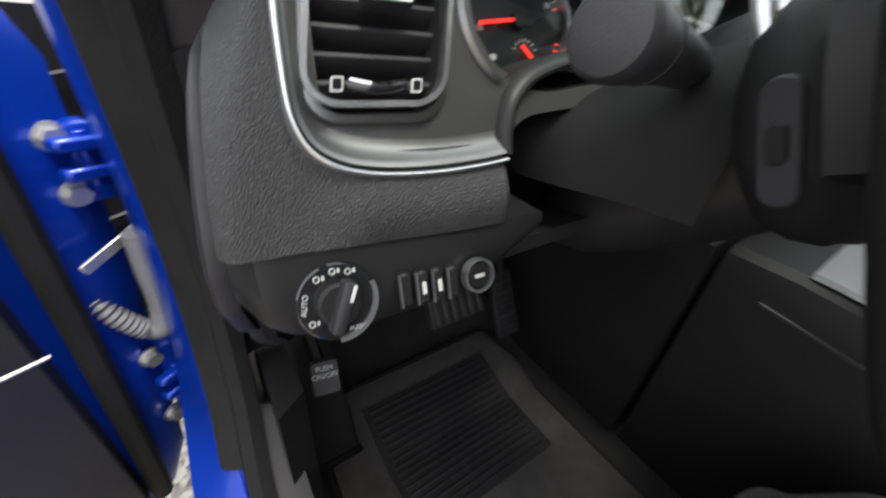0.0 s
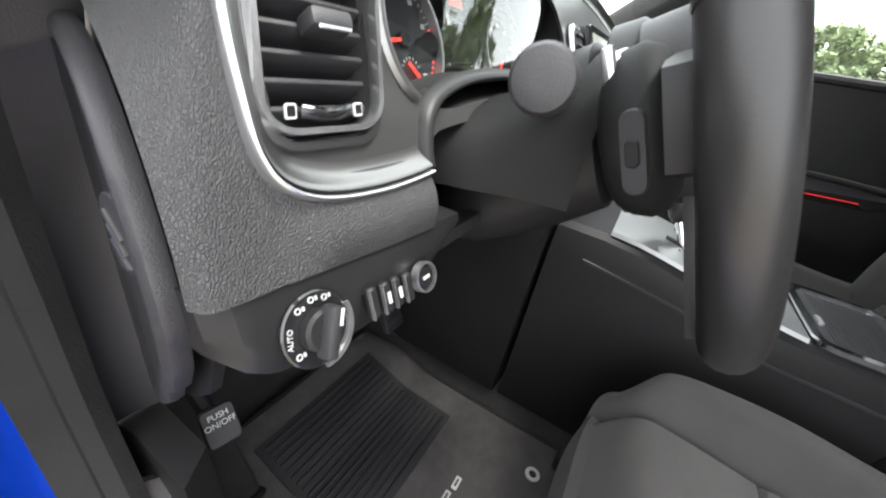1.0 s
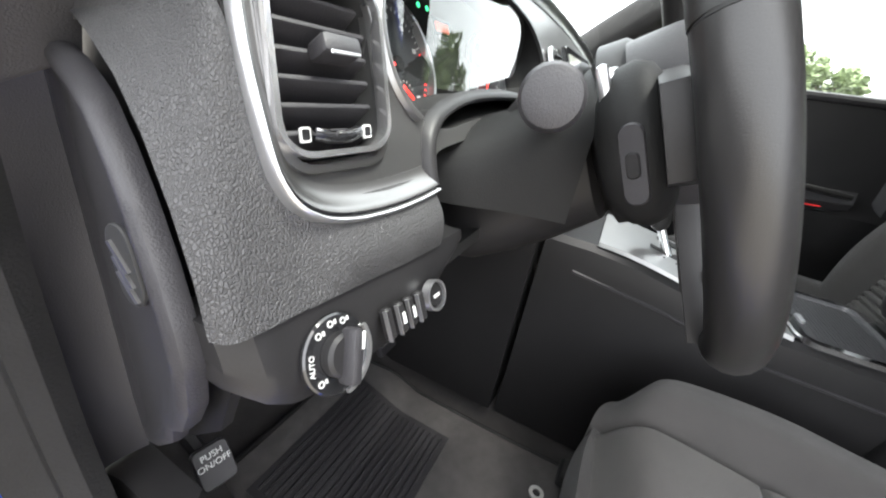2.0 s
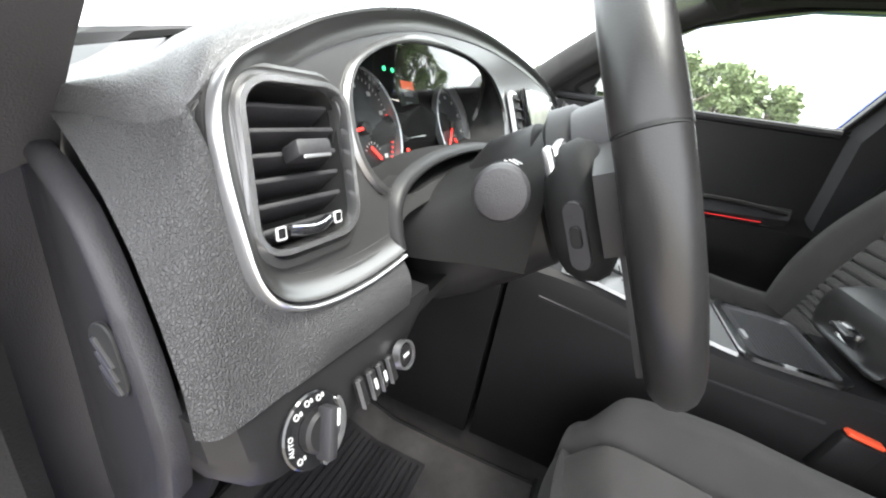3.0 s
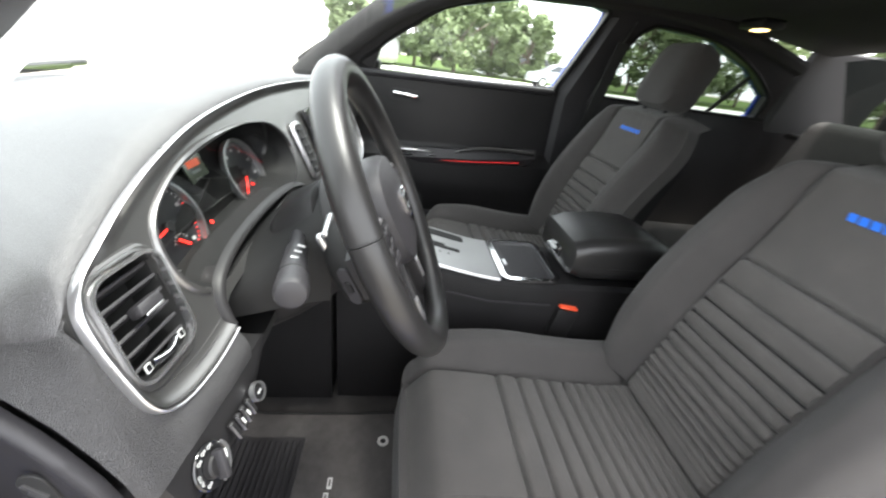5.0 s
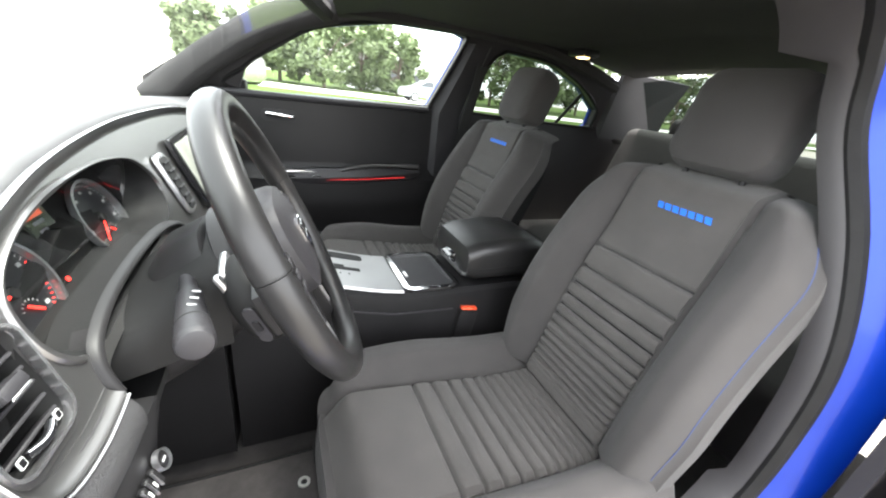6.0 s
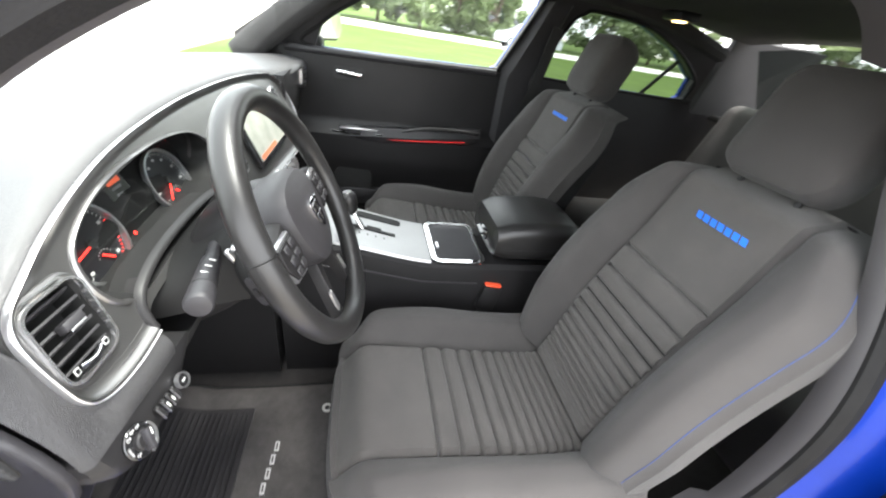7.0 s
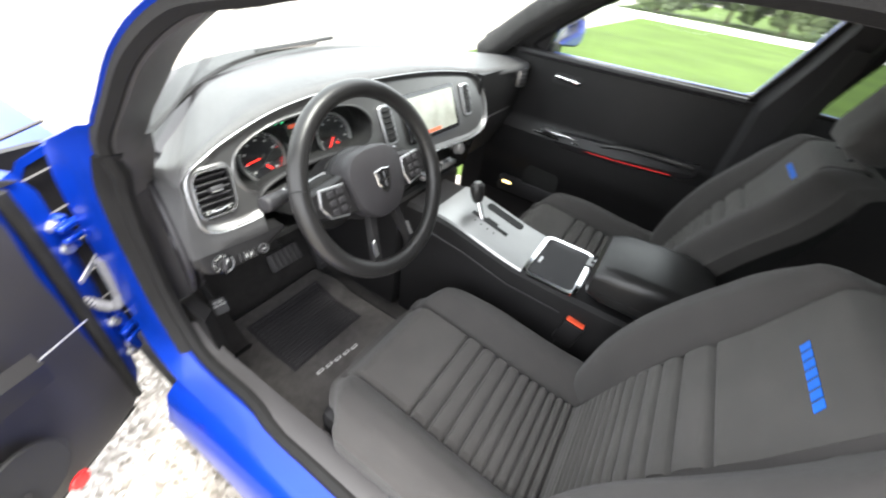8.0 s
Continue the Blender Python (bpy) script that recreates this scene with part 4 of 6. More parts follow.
def cluster(ob):
    bowl = loop2(BOWL, 60)
    c = part("gauge_binnacle", loft([[(-0.37 + (x + 0.37) * k, face_y(x, z) + d, 0.905 + (z - 0.905) * k) for x, z in bowl] for k, d in ((1.0, 0.003), (0.985, 0.022), (0.97, 0.062), (0.2, 0.064), (0.01, 0.064))], caps=False), HOOD, ob, "deep gauge binnacle with two red-needled dials")
    nrm = Vector(FACE_M).normalized()
    for cx, r, a_need, small in ((-0.464, 0.047, 188, 318), (-0.276, 0.047, 228, 318)):
        cc = Vector((cx, face_y(cx, 0.882) + 0.058, 0.882))
        m = facing(cc, nrm)
        d = part("gauge", disc(cc, nrm, r, 0.002, 48), DIAL, c)
        part("gauge_ring", ring(cc + nrm * 0.002, nrm, r + 0.0025, 0.0032, 0.007, 56), SILVER, d)
        for i in range(41):
            a = radians(225 - 270 * i / 40)
            big = i % 5 == 0
            ln = 0.005 if big else 0.0025
            part("tick", rbox((-ln / 2, -0.00045, 0), (ln / 2, 0.00045, 0.0003), 0, 1, m @ Matrix.Translation((math.cos(a) * (r - 0.005), math.sin(a) * (r - 0.005), 0.0022)) @ Matrix.Rotation(a, 4, "Z")), REDLIT if (cx < -0.4 and i > 30) else WHITEINK, d, smooth=False)
            if big:
                part("numeral", rbox((-0.0026, -0.0018, 0), (0.0026, 0.0018, 0.0003), 0, 1, m @ Matrix.Translation((math.cos(a) * (r - 0.0125), math.sin(a) * (r - 0.0125), 0.0022))), WHITEINK, d, smooth=False)
        a = radians(a_need)
        part("needle", rbox((0.004, -0.0012, 0), (r - 0.010, 0.0012, 0.0012), 0.0004, 1, m @ Matrix.Translation((0, 0, 0.005)) @ Matrix.Rotation(a, 4, "Z")), REDLIT, d)
        part("needle_hub", disc(m @ Vector((0, 0, 0.002)), nrm, 0.006, 0.005, 20, 0.001), DARK, d)
        b = radians(small)
        part("small_needle", rbox((0.0, -0.0013, 0), (0.016, 0.0013, 0.001), 0.0003, 1, m @ Matrix.Translation((0.002, -0.016, 0.0035)) @ Matrix.Rotation(b, 4, "Z")), REDLIT, d)
        for i in range(7):
            t = radians(150 - 20 * i)
            part("small_tick", rbox((-0.001, -0.0004, 0), (0.001, 0.0004, 0.0003), 0, 1, m @ Matrix.Translation((0.006 + math.cos(t) * 0.012, -0.024 + math.sin(t) * 0.012, 0.0023)) @ Matrix.Rotation(t, 4, "Z")), WHITEINK, d, smooth=False)
    dc = Vector((-0.369, face_y(-0.369, 0.900) + 0.058, 0.900))
    dm = facing(dc, nrm)
    dp = part("trip_display", plate(rounded(0.040, 0.060, 0.003), 0.002, dm), SCREEN, c)
    part("display_header", rbox((-0.013, 0.018, 0), (0.013, 0.026, 0.0004), 0, 1, dm @ Matrix.Translation((0, 0, 0.002))), AMBERLIT, dp, smooth=False)
    part("display_footer", rbox((-0.013, -0.027, 0), (0.013, -0.021, 0.0004), 0, 1, dm @ Matrix.Translation((0, 0, 0.002))), AMBERLIT, dp, smooth=False)
    for i in range(4):
        part("display_line", rbox((-0.010, 0.011 - 0.009 * i, 0), (0.008 - 0.004 * (i % 2), 0.0145 - 0.009 * i, 0.0004), 0, 1, dm @ Matrix.Translation((0, 0, 0.002))), CONDUIT, dp, smooth=False)
    for x in (-0.408, -0.393):
        part("indicator", disc((x, face_y(x, 0.932) + 0.056, 0.932), nrm, 0.0022, 0.001, 10), GREENLIT, c)
    part("red_indicator", disc((-0.400, face_y(-0.40, 0.862) + 0.055, 0.862), nrm, 0.0026, 0.001, 10), REDLIT, c)
    def lens_y(x, z):
        return 0.230 - 0.03 * (x + 0.58) - 0.012 * (1 - (z - 0.846) / 0.117) ** 2
    bm = bmesh.new()
    rows = [[(-0.37 + (x + 0.37) * k, 0.905 + (z - 0.905) * k) for x, z in bowl] for k in (0.985, 0.8, 0.6, 0.4, 0.2, 0.02)]
    grid = [[bm.verts.new((x, max(face_y(x, z) + 0.004, lens_y(x, z)), z)) for x, z in row] for row in rows]
    for a, b in zip(grid, grid[1:]):
        for i in range(len(a)):
            bm.faces.new((a[i], a[(i + 1) % len(a)], b[(i + 1) % len(a)], b[i]))
    bm.faces.new(grid[-1])
    lens = part("cluster_lens", bm, GAUGEGLASS, c, "clear gauge cover")
    lens.visible_shadow = False


def centre_stack(ob):
    for cx in (-0.145, 0.235):
        m = facing((cx, face_y(cx, 0.892), 0.892), FACE_M)
        v = part("centre_vent", plate(rounded(0.044, 0.098, 0.012), 0.006, m, 0.002), SILVER, ob, "slim centre vent in a silver frame")
        # raised flat plate whose black colour stands in for the recess's shade
        part("vent_recess_shade", plate(rounded(0.033, 0.086, 0.008), 0.0012, m @ Matrix.Translation((0, 0, 0.006))), DARK, v)
        for i in range(6):
            part("slat", rbox((-0.015, -0.0012, -0.004), (0.015, 0.0012, 0.003), 0, 1, m @ pose(0, -0.034 + 0.0136 * i, 0.008, -20, 0, 0)), SMOOTH, v)
    sm = facing((0.045, face_y(0.045, 0.888) - 0.002, 0.888), FACE_M)
    s = part("touch_screen", plate(rounded(0.245, 0.128, 0.008), 0.008, sm, 0.002), GLOSSBLACK, ob, "glossy touch screen reflecting the sky")
    part("screen_glass", plate(rounded(0.215, 0.105, 0.003), 0.0008, sm @ Matrix.Translation((0, 0, 0.008))), SCREENLIT, s)
    part("menu_bar", rbox((-0.10, -0.050, 0), (0.02, -0.042, 0.0006), 0, 1, sm @ Matrix.Translation((0, 0, 0.009))), AMBERLIT, s, smooth=False)
    part("climate_panel", sheet(lambda u, v: (-0.10 + 0.40 * u, 0.138 + 0.03 * v, 0.795 - 0.15 * v), 8, 8, 0.03, (0, 1, 0)), GLOSSBLACK, ob)
    for x in (-0.03, 0.13):
        part("control_knob", disc((x + 0.04, 0.143, 0.752), (0, -1, 0.3), 0.018, 0.022, 28, 0.003), SILVER, ob)
    for i in range(5):
        part("climate_button", rbox((-0.01 + 0.040 * i, 0.143, 0.695), (0.022 + 0.040 * i, 0.165, 0.708), 0.003), SILVER, ob)
    part("console_front", loft([[(-0.125, 0.150, z), (0.22, 0.150, z), (0.20, 0.60, z), (-0.125, 0.60, z)] for z in (0.24, 0.66)]), SMOOTH, ob)


def switches(ob):
    n = Vector(FACE_N).normalized()
    c = Vector((-0.637, face_y(-0.637, 0.768) + 0.001, 0.768))
    m = facing(c, n) @ Matrix.Scale(0.94, 4)
    sw = part("headlight_switch", disc(c, n, 0.0176, 0.0026, 48, 0.0008), GLOSSBLACK, ob, "round rotary headlight switch with white markings")
    part("dial_ring", ring(c + n * 0.0026, n, 0.0182, 0.0018, 0.0018, 48, -95, 20), SILVER, sw)
    part("rotary_knob", disc(m @ Vector((0, 0, 0.003)), n, 0.0098, 0.006, 36, 0.0015), SMOOTH, sw)
    part("knob_grip", rbox((-0.0032, -0.0125, 0), (0.0032, 0.0125, 0.010), 0.002, 2, m @ Matrix.Translation((0, 0, 0.006)) @ Matrix.Rotation(radians(-24), 4, "Z")), FINE, sw)
    part("knob_pointer", rbox((-0.0009, 0.0025, 0), (0.0009, 0.0105, 0.0007), 0.0003, 1, m @ Matrix.Translation((0.002, 0, 0.0158)) @ Matrix.Rotation(radians(-24), 4, "Z")), WHITEINK, sw)
    words("AUTO", 0.0036, m @ Matrix.Translation((-0.0148, 0.002, 0.0032)) @ Matrix.Rotation(radians(76), 4, "Z"), WHITEINK, sw, depth=0.0002)
    words("PUSH", 0.0030, m @ Matrix.Translation((0.007, -0.0146, 0.0032)), WHITEINK, sw, depth=0.0002)
    for a in (210, 122, 92, 64):
        t = radians(a)
        lm = m @ Matrix.Translation((0.0150 * math.cos(t), 0.0150 * math.sin(t), 0.003))
        part("lamp_symbol", ring(lm @ Vector((0, 0, 0)), n, 0.0015, 0.0005, 0.0004, 16), WHITEINK, sw)
        part("lamp_ray", rbox((0.0022, -0.0010, 0), (0.0034, 0.0010, 0.0004), 0, 1, lm), WHITEINK, sw, smooth=False)
    for i in range(4):
        x = -0.6055 + 0.0086 * i
        z = 0.7665 - 0.0006 * i
        pm = facing((x, face_y(x, z), z), n)
        w = part("dimmer_switch", rbox((-0.0033, -0.0085, 0), (0.0033, 0.0085, 0.005 + 0.0008 * (i % 2)), 0.0014, 1, pm), SMOOTH, ob)
        part("switch_edge", rbox((-0.0035, -0.0080, 0.004), (-0.0028, 0.0080, 0.0062), 0, 1, pm), SILVER, w)
        if i in (1, 2):
            part("switch_icon", rbox((-0.0008, -0.003, 0.0058), (0.0012, 0.003, 0.0064), 0, 1, pm), WHITEINK, w)
    bc = Vector((-0.5625, face_y(-0.5625, 0.7635), 0.7635))
    b = part("trunk_button", disc(bc, n, 0.0080, 0.004, 28, 0.0015), SMOOTH, ob, "round boot release button")
    part("button_ring", ring(bc, n, 0.0094, 0.0013, 0.005, 32), SILVER, b)
    part("boot_symbol", rbox((-0.003, -0.001, 0.0041), (0.003, 0.001, 0.0046), 0, 1, facing(bc, n)), WHITEINK, b)


dashboard()


# ---- steering ----
WM = pose(-0.370, 0.022, 0.882, 0, 0, -2) @ Matrix(((1, 0, 0, 0), (0, math.sin(radians(25)), -math.cos(radians(25)), 0), (0, math.cos(radians(25)), math.sin(radians(25)), 0), (0, 0, 0, 1)))


def steering():
    w = thing("steering_wheel", "black leather-wrapped steering wheel with silver-edged buttons and shield emblem", "steering wheel", (-0.37, 0, 0.9))
    def arc(a0, a1, n, R=0.1738):
        return [WM @ Vector((R * math.cos(radians(a0 + (a1 - a0) * i / n)), R * math.sin(radians(a0 + (a1 - a0) * i / n)), 0)) for i in range(n + 1)]
    zax = tuple(WM.to_3x3() @ Vector((0, 0, 1)))
    part("rim_upper", sweep(arc(14, 166, 44), circle(0.0175, 16, 0.0165), out=zax), LEATHER, w)
    part("rim_lower", sweep(arc(166.4, 373.6, 64), circle(0.0170, 16, 0.0175), out=zax), LEATHER, w)
    for a in (14, 166, 268):
        part("rim_seam", sweep(arc(a - 0.35, a + 0.35, 2), circle(0.0166, 16), out=zax), DARK, w)
    hub = [(-0.070, 0.045), (-0.045, 0.066), (0.0, 0.072), (0.045, 0.066), (0.070, 0.045), (0.074, 0.01), (0.062, -0.035), (0.035, -0.062), (0.0, -0.070), (-0.035, -0.062), (-0.062, -0.035), (-0.074, 0.01)]
    hub = [(p.x, p.y) for p in spline([(a, b, 0) for a, b in hub], 60, loop=True)]
    part("airbag_cover", loft([[WM @ Vector((x * k, y * k, d)) for x, y in hub] for k, d in ((0.96, -0.045), (1.0, -0.012), (0.985, 0.0), (0.93, 0.008), (0.7, 0.014), (0.35, 0.017), (0.05, 0.018))]), FINE, w)
    sh = [(-0.019, 0.020), (0.0, 0.023), (0.019, 0.020), (0.018, -0.004), (0.010, -0.018), (0.0, -0.025), (-0.010, -0.018), (-0.018, -0.004)]
    e = part("emblem", plate(sh, 0.004, WM @ Matrix.Translation((0, 0.004, 0.0165)), 0.001), CHROME, w, "chrome shield emblem")
    for sx in (-1, 1):
        for sy in (-1, 1):
            part("emblem_field", plate([(sx * 0.002, sy * 0.002 + 0.001), (sx * 0.013, sy * 0.002 + 0.001), (sx * (0.013 if sy > 0 else 0.009), sy * 0.014 + 0.001), (sx * 0.002, sy * 0.015 + 0.001)], 0.0012, WM @ Matrix.Translation((0, 0.004, 0.0203))), GLOSSBLACK, e)
    for s in (-1, 1):
        sp = [(s * 0.055, 0.040), (s * 0.11, 0.034), (s * 0.160, 0.026), (s * 0.163, 0.006), (s * 0.160, -0.020), (s * 0.115, -0.030), (s * 0.058, -0.040)]
        part("spoke", plate(sp if s > 0 else sp[::-1], 0.022, WM @ Matrix.Translation((0, 0, -0.028)), 0.008), SMOOTH, w)
        fr = [(s * 0.080, 0.026), (s * 0.135, 0.030), (s * 0.142, 0.0), (s * 0.128, -0.026), (s * 0.088, -0.034), (s * 0.076, -0.004)]
        f = part("button_frame", plate(fr if s > 0 else fr[::-1], 0.006, WM @ Matrix.Translation((0, 0, -0.006)), 0.0015), SILVER, w)
        part("button_pad", plate([(x * 0.93 + s * 0.0077, y * 0.86) for x, y in (fr if s > 0 else fr[::-1])], 0.003, WM @ Matrix.Translation((0, 0, 0.0)), 0.001), SMOOTH, f)
        for i in range(2):
            for j in range(3):
                part("button", rbox((-0.007, -0.0055, 0), (0.007, 0.0055, 0.003), 0.0012, 1, WM @ Matrix.Translation((s * (0.098 + 0.020 * i), 0.017 - 0.0165 * j, 0.003))), FINE, f)
        lo = [(s * 0.020, -0.050), (s * 0.040, -0.050), (s * 0.052, -0.100), (s * 0.066, -0.160), (s * 0.046, -0.168), (s * 0.034, -0.110)]
        part("lower_spoke", plate(lo[::-1] if s > 0 else lo, 0.016, WM @ Matrix.Translation((0, 0, -0.024)), 0.004), SMOOTH, w)
        part("spoke_insert", plate([(s * 0.048, -0.105), (s * 0.056, -0.108), (s * 0.060, -0.140), (s * 0.050, -0.138)][:: -1 if s > 0 else 1], 0.004, WM @ Matrix.Translation((0, 0, -0.010)), 0.001), SILVER, w)
        part("shift_paddle", rbox((-0.0045, -0.034, -0.0035), (0.0045, 0.020, 0.0035), 0.003, 2, WM @ pose(s * 0.122, 0.026, -0.054, 0, 0, s * -8)), SILVER, w, "silver paddle behind the spoke")
        part("paddle_arm", rbox((-0.022, -0.0045, -0.004), (0.022, 0.0045, 0.004), 0.003, 2, WM @ pose(s * 0.096, 0.041, -0.052, 0, 0, s * -8)), SILVER, w)
        back = []
        for k, bw, bh in ((0.0, 0.020, 0.018), (0.003, 0.034, 0.032), (0.008, 0.043, 0.042), (0.016, 0.047, 0.048), (0.026, 0.048, 0.050), (0.035, 0.045, 0.046), (0.041, 0.036, 0.036), (0.044, 0.022, 0.022)):
            back.append([WM @ Vector((s * 0.096 + x, -0.004 + y, -0.064 + k)) for x, y in rounded(2 * bw, 2 * bh, min(bw, bh) * 0.92, 9)])
        sb = part("spoke_back", loft(back), HOOD, w)
        sw = WM @ facing((s * 0.1425, -0.010, -0.042), (s, 0, -0.25), (0, 1, 0))
        rs = part("rear_switch", plate(rounded(0.013, 0.044, 0.006), 0.0025, sw, 0.001), FINE, sb)
        part("switch_nub", plate(rounded(0.007, 0.014, 0.003), 0.002, sw @ Matrix.Translation((0, 0, 0.0022)), 0.0008), SMOOTH, rs)
    part("hub_back", loft([[WM @ Vector((r * math.cos(a), r * 0.95 * math.sin(a), d)) for a in [2 * math.pi * i / 40 for i in range(40)]] for r, d in ((0.066, -0.03), (0.078, -0.045), (0.078, -0.065), (0.06, -0.075))]), SMOOTH, w)
    c = thing("steering_column", "black plastic steering column shroud with a control stalk", "steering column", (-0.37, 0.12, 0.87))
    secs = []
    for d, rx, ry, up in ((-0.070, 0.055, 0.055, 0), (-0.078, 0.066, 0.066, 0), (-0.12, 0.072, 0.070, -0.008), (-0.16, 0.074, 0.060, -0.026), (-0.20, 0.072, 0.046, -0.044), (-0.23, 0.06, 0.03, -0.054)):
        secs.append([WM @ Vector((rx * math.copysign(abs(math.cos(a)) ** 0.7, math.cos(a)), up + ry * math.copysign(abs(math.sin(a)) ** 0.7, math.sin(a)), d)) for a in [2 * math.pi * i / 40 for i in range(40)]])
    part("shroud", loft(secs), SMOOTH, c)
    lip = spline([(-0.532, 0, 0.8205), (-0.530, 0, 0.832), (-0.522, 0, 0.847), (-0.500, 0, 0.859), (-0.450, 0, 0.868), (-0.37, 0, 0.871), (-0.29, 0, 0.868), (-0.240, 0, 0.859), (-0.218, 0, 0.847), (-0.210, 0, 0.832), (-0.208, 0, 0.810)], 61)
    lip = [Vector((p.x, face_y(p.x, p.z), p.z)) for p in lip]
    mid = Vector((-0.37, 0, 0.80))
    outs = [tuple(Vector(((p.x - mid.x) * 0.45, 0, p.z - mid.z)).normalized()) for p in lip]
    part("hood_lip", loft([[p + Vector(o) * a + Vector((0, b, 0)) for a, b in ((0.0060, 0.006), (0.0052, 0.0), (0.0032, -0.0030), (0.0008, -0.0042), (-0.0015, -0.0036), (-0.0028, -0.001), (-0.003, 0.02))] for p, o in zip(lip, outs)], closed=False), SMOOTH, c, "smooth lip of the gauge binnacle over the column")
    part("column_recess", loft([[Vector((mid.x + (p.x - mid.x) * k, p.y + d, mid.z + (p.z - mid.z) * k)) for p in lip] for k, d in ((0.972, 0.004), (0.97, 0.035), (0.7, 0.04), (0.3, 0.042))], closed=False), HOOD, c)
    # added black arch standing in for the shaded hollow round the column
    arches = []
    for y, rx, top in ((0.090, 0.084, 0.918), (0.112, 0.090, 0.906), (0.135, 0.098, 0.888), (0.160, 0.112, 0.868), (0.184, 0.122, 0.858), (0.215, 0.124, 0.852)):
        arches.append([(-0.37 + rx * math.cos(math.pi * i / 24), y, 0.795 + (top - 0.795) * math.sin(math.pi * i / 24) ** 0.6) for i in range(25)])
    part("dark_hollow_arch", loft(arches, closed=False), HOOD, c)
    st = [Vector((-0.425, 0.130, 0.868)), Vector((-0.468, 0.121, 0.872)), Vector((-0.506, 0.114, 0.876)), Vector((-0.540, 0.107, 0.879)), Vector((-0.566, 0.102, 0.881))]
    ax = (st[-1] - st[0]).normalized()
    rings = []
    for p, r in ((st[0], 0.0075), (st[1], 0.0080), (st[1] + ax * 0.008, 0.0110), (st[2], 0.0118), (st[3], 0.0136), (st[4] - ax * 0.006, 0.0146), (st[4] - ax * 0.002, 0.0143), (st[4] + ax * 0.001, 0.0125), (st[4] + ax * 0.0022, 0.009), (st[4] + ax * 0.0026, 0.004)):
        q = ax.to_track_quat("Z", "Y").to_matrix()
        rings.append([p + q @ Vector((r * math.cos(a), r * math.sin(a), 0)) for a in [2 * math.pi * i / 24 for i in range(24)]])
    stalk = part("control_stalk", loft(rings), FINE, c, "black stalk with white wiper markings")
    part("stalk_collar", disc(st[3] - ax * 0.004, ax, 0.0139, 0.0016, 28), DARK, stalk)
    for i in range(3):
        part("stalk_marking", rbox((-0.0035, -0.001, 0), (0.0035, 0.001, 0.0006), 0, 1, facing(st[2] + Vector((0.012 - 0.013 * i, -0.004, 0.0117 + 0.0009 * i)), (0, -0.25, 1), (1, 0, 0))), WHITEINK, stalk)
    part("ignition_barrel", disc((-0.285, 0.10, 0.80), (0.3, -1, -0.1), 0.016, 0.02, 24, 0.003), SMOOTH, c)


steering()


# ---- seats ----
def pleat(a, lines, deep=0.24):
    """Height of a padded rib between stitched lines, zero on its crown."""
    for p, q in zip(lines, lines[1:]):
        lo, hi = min(p, q), max(p, q)
        if lo <= a <= hi:
            return min(0.0075, (hi - lo) * deep) * (math.sin(math.pi * (a - lo) / (hi - lo)) ** 0.42 - 1)
    return 0.0


def groove(d, w=0.006):
    return math.exp(-(d / w) ** 2)


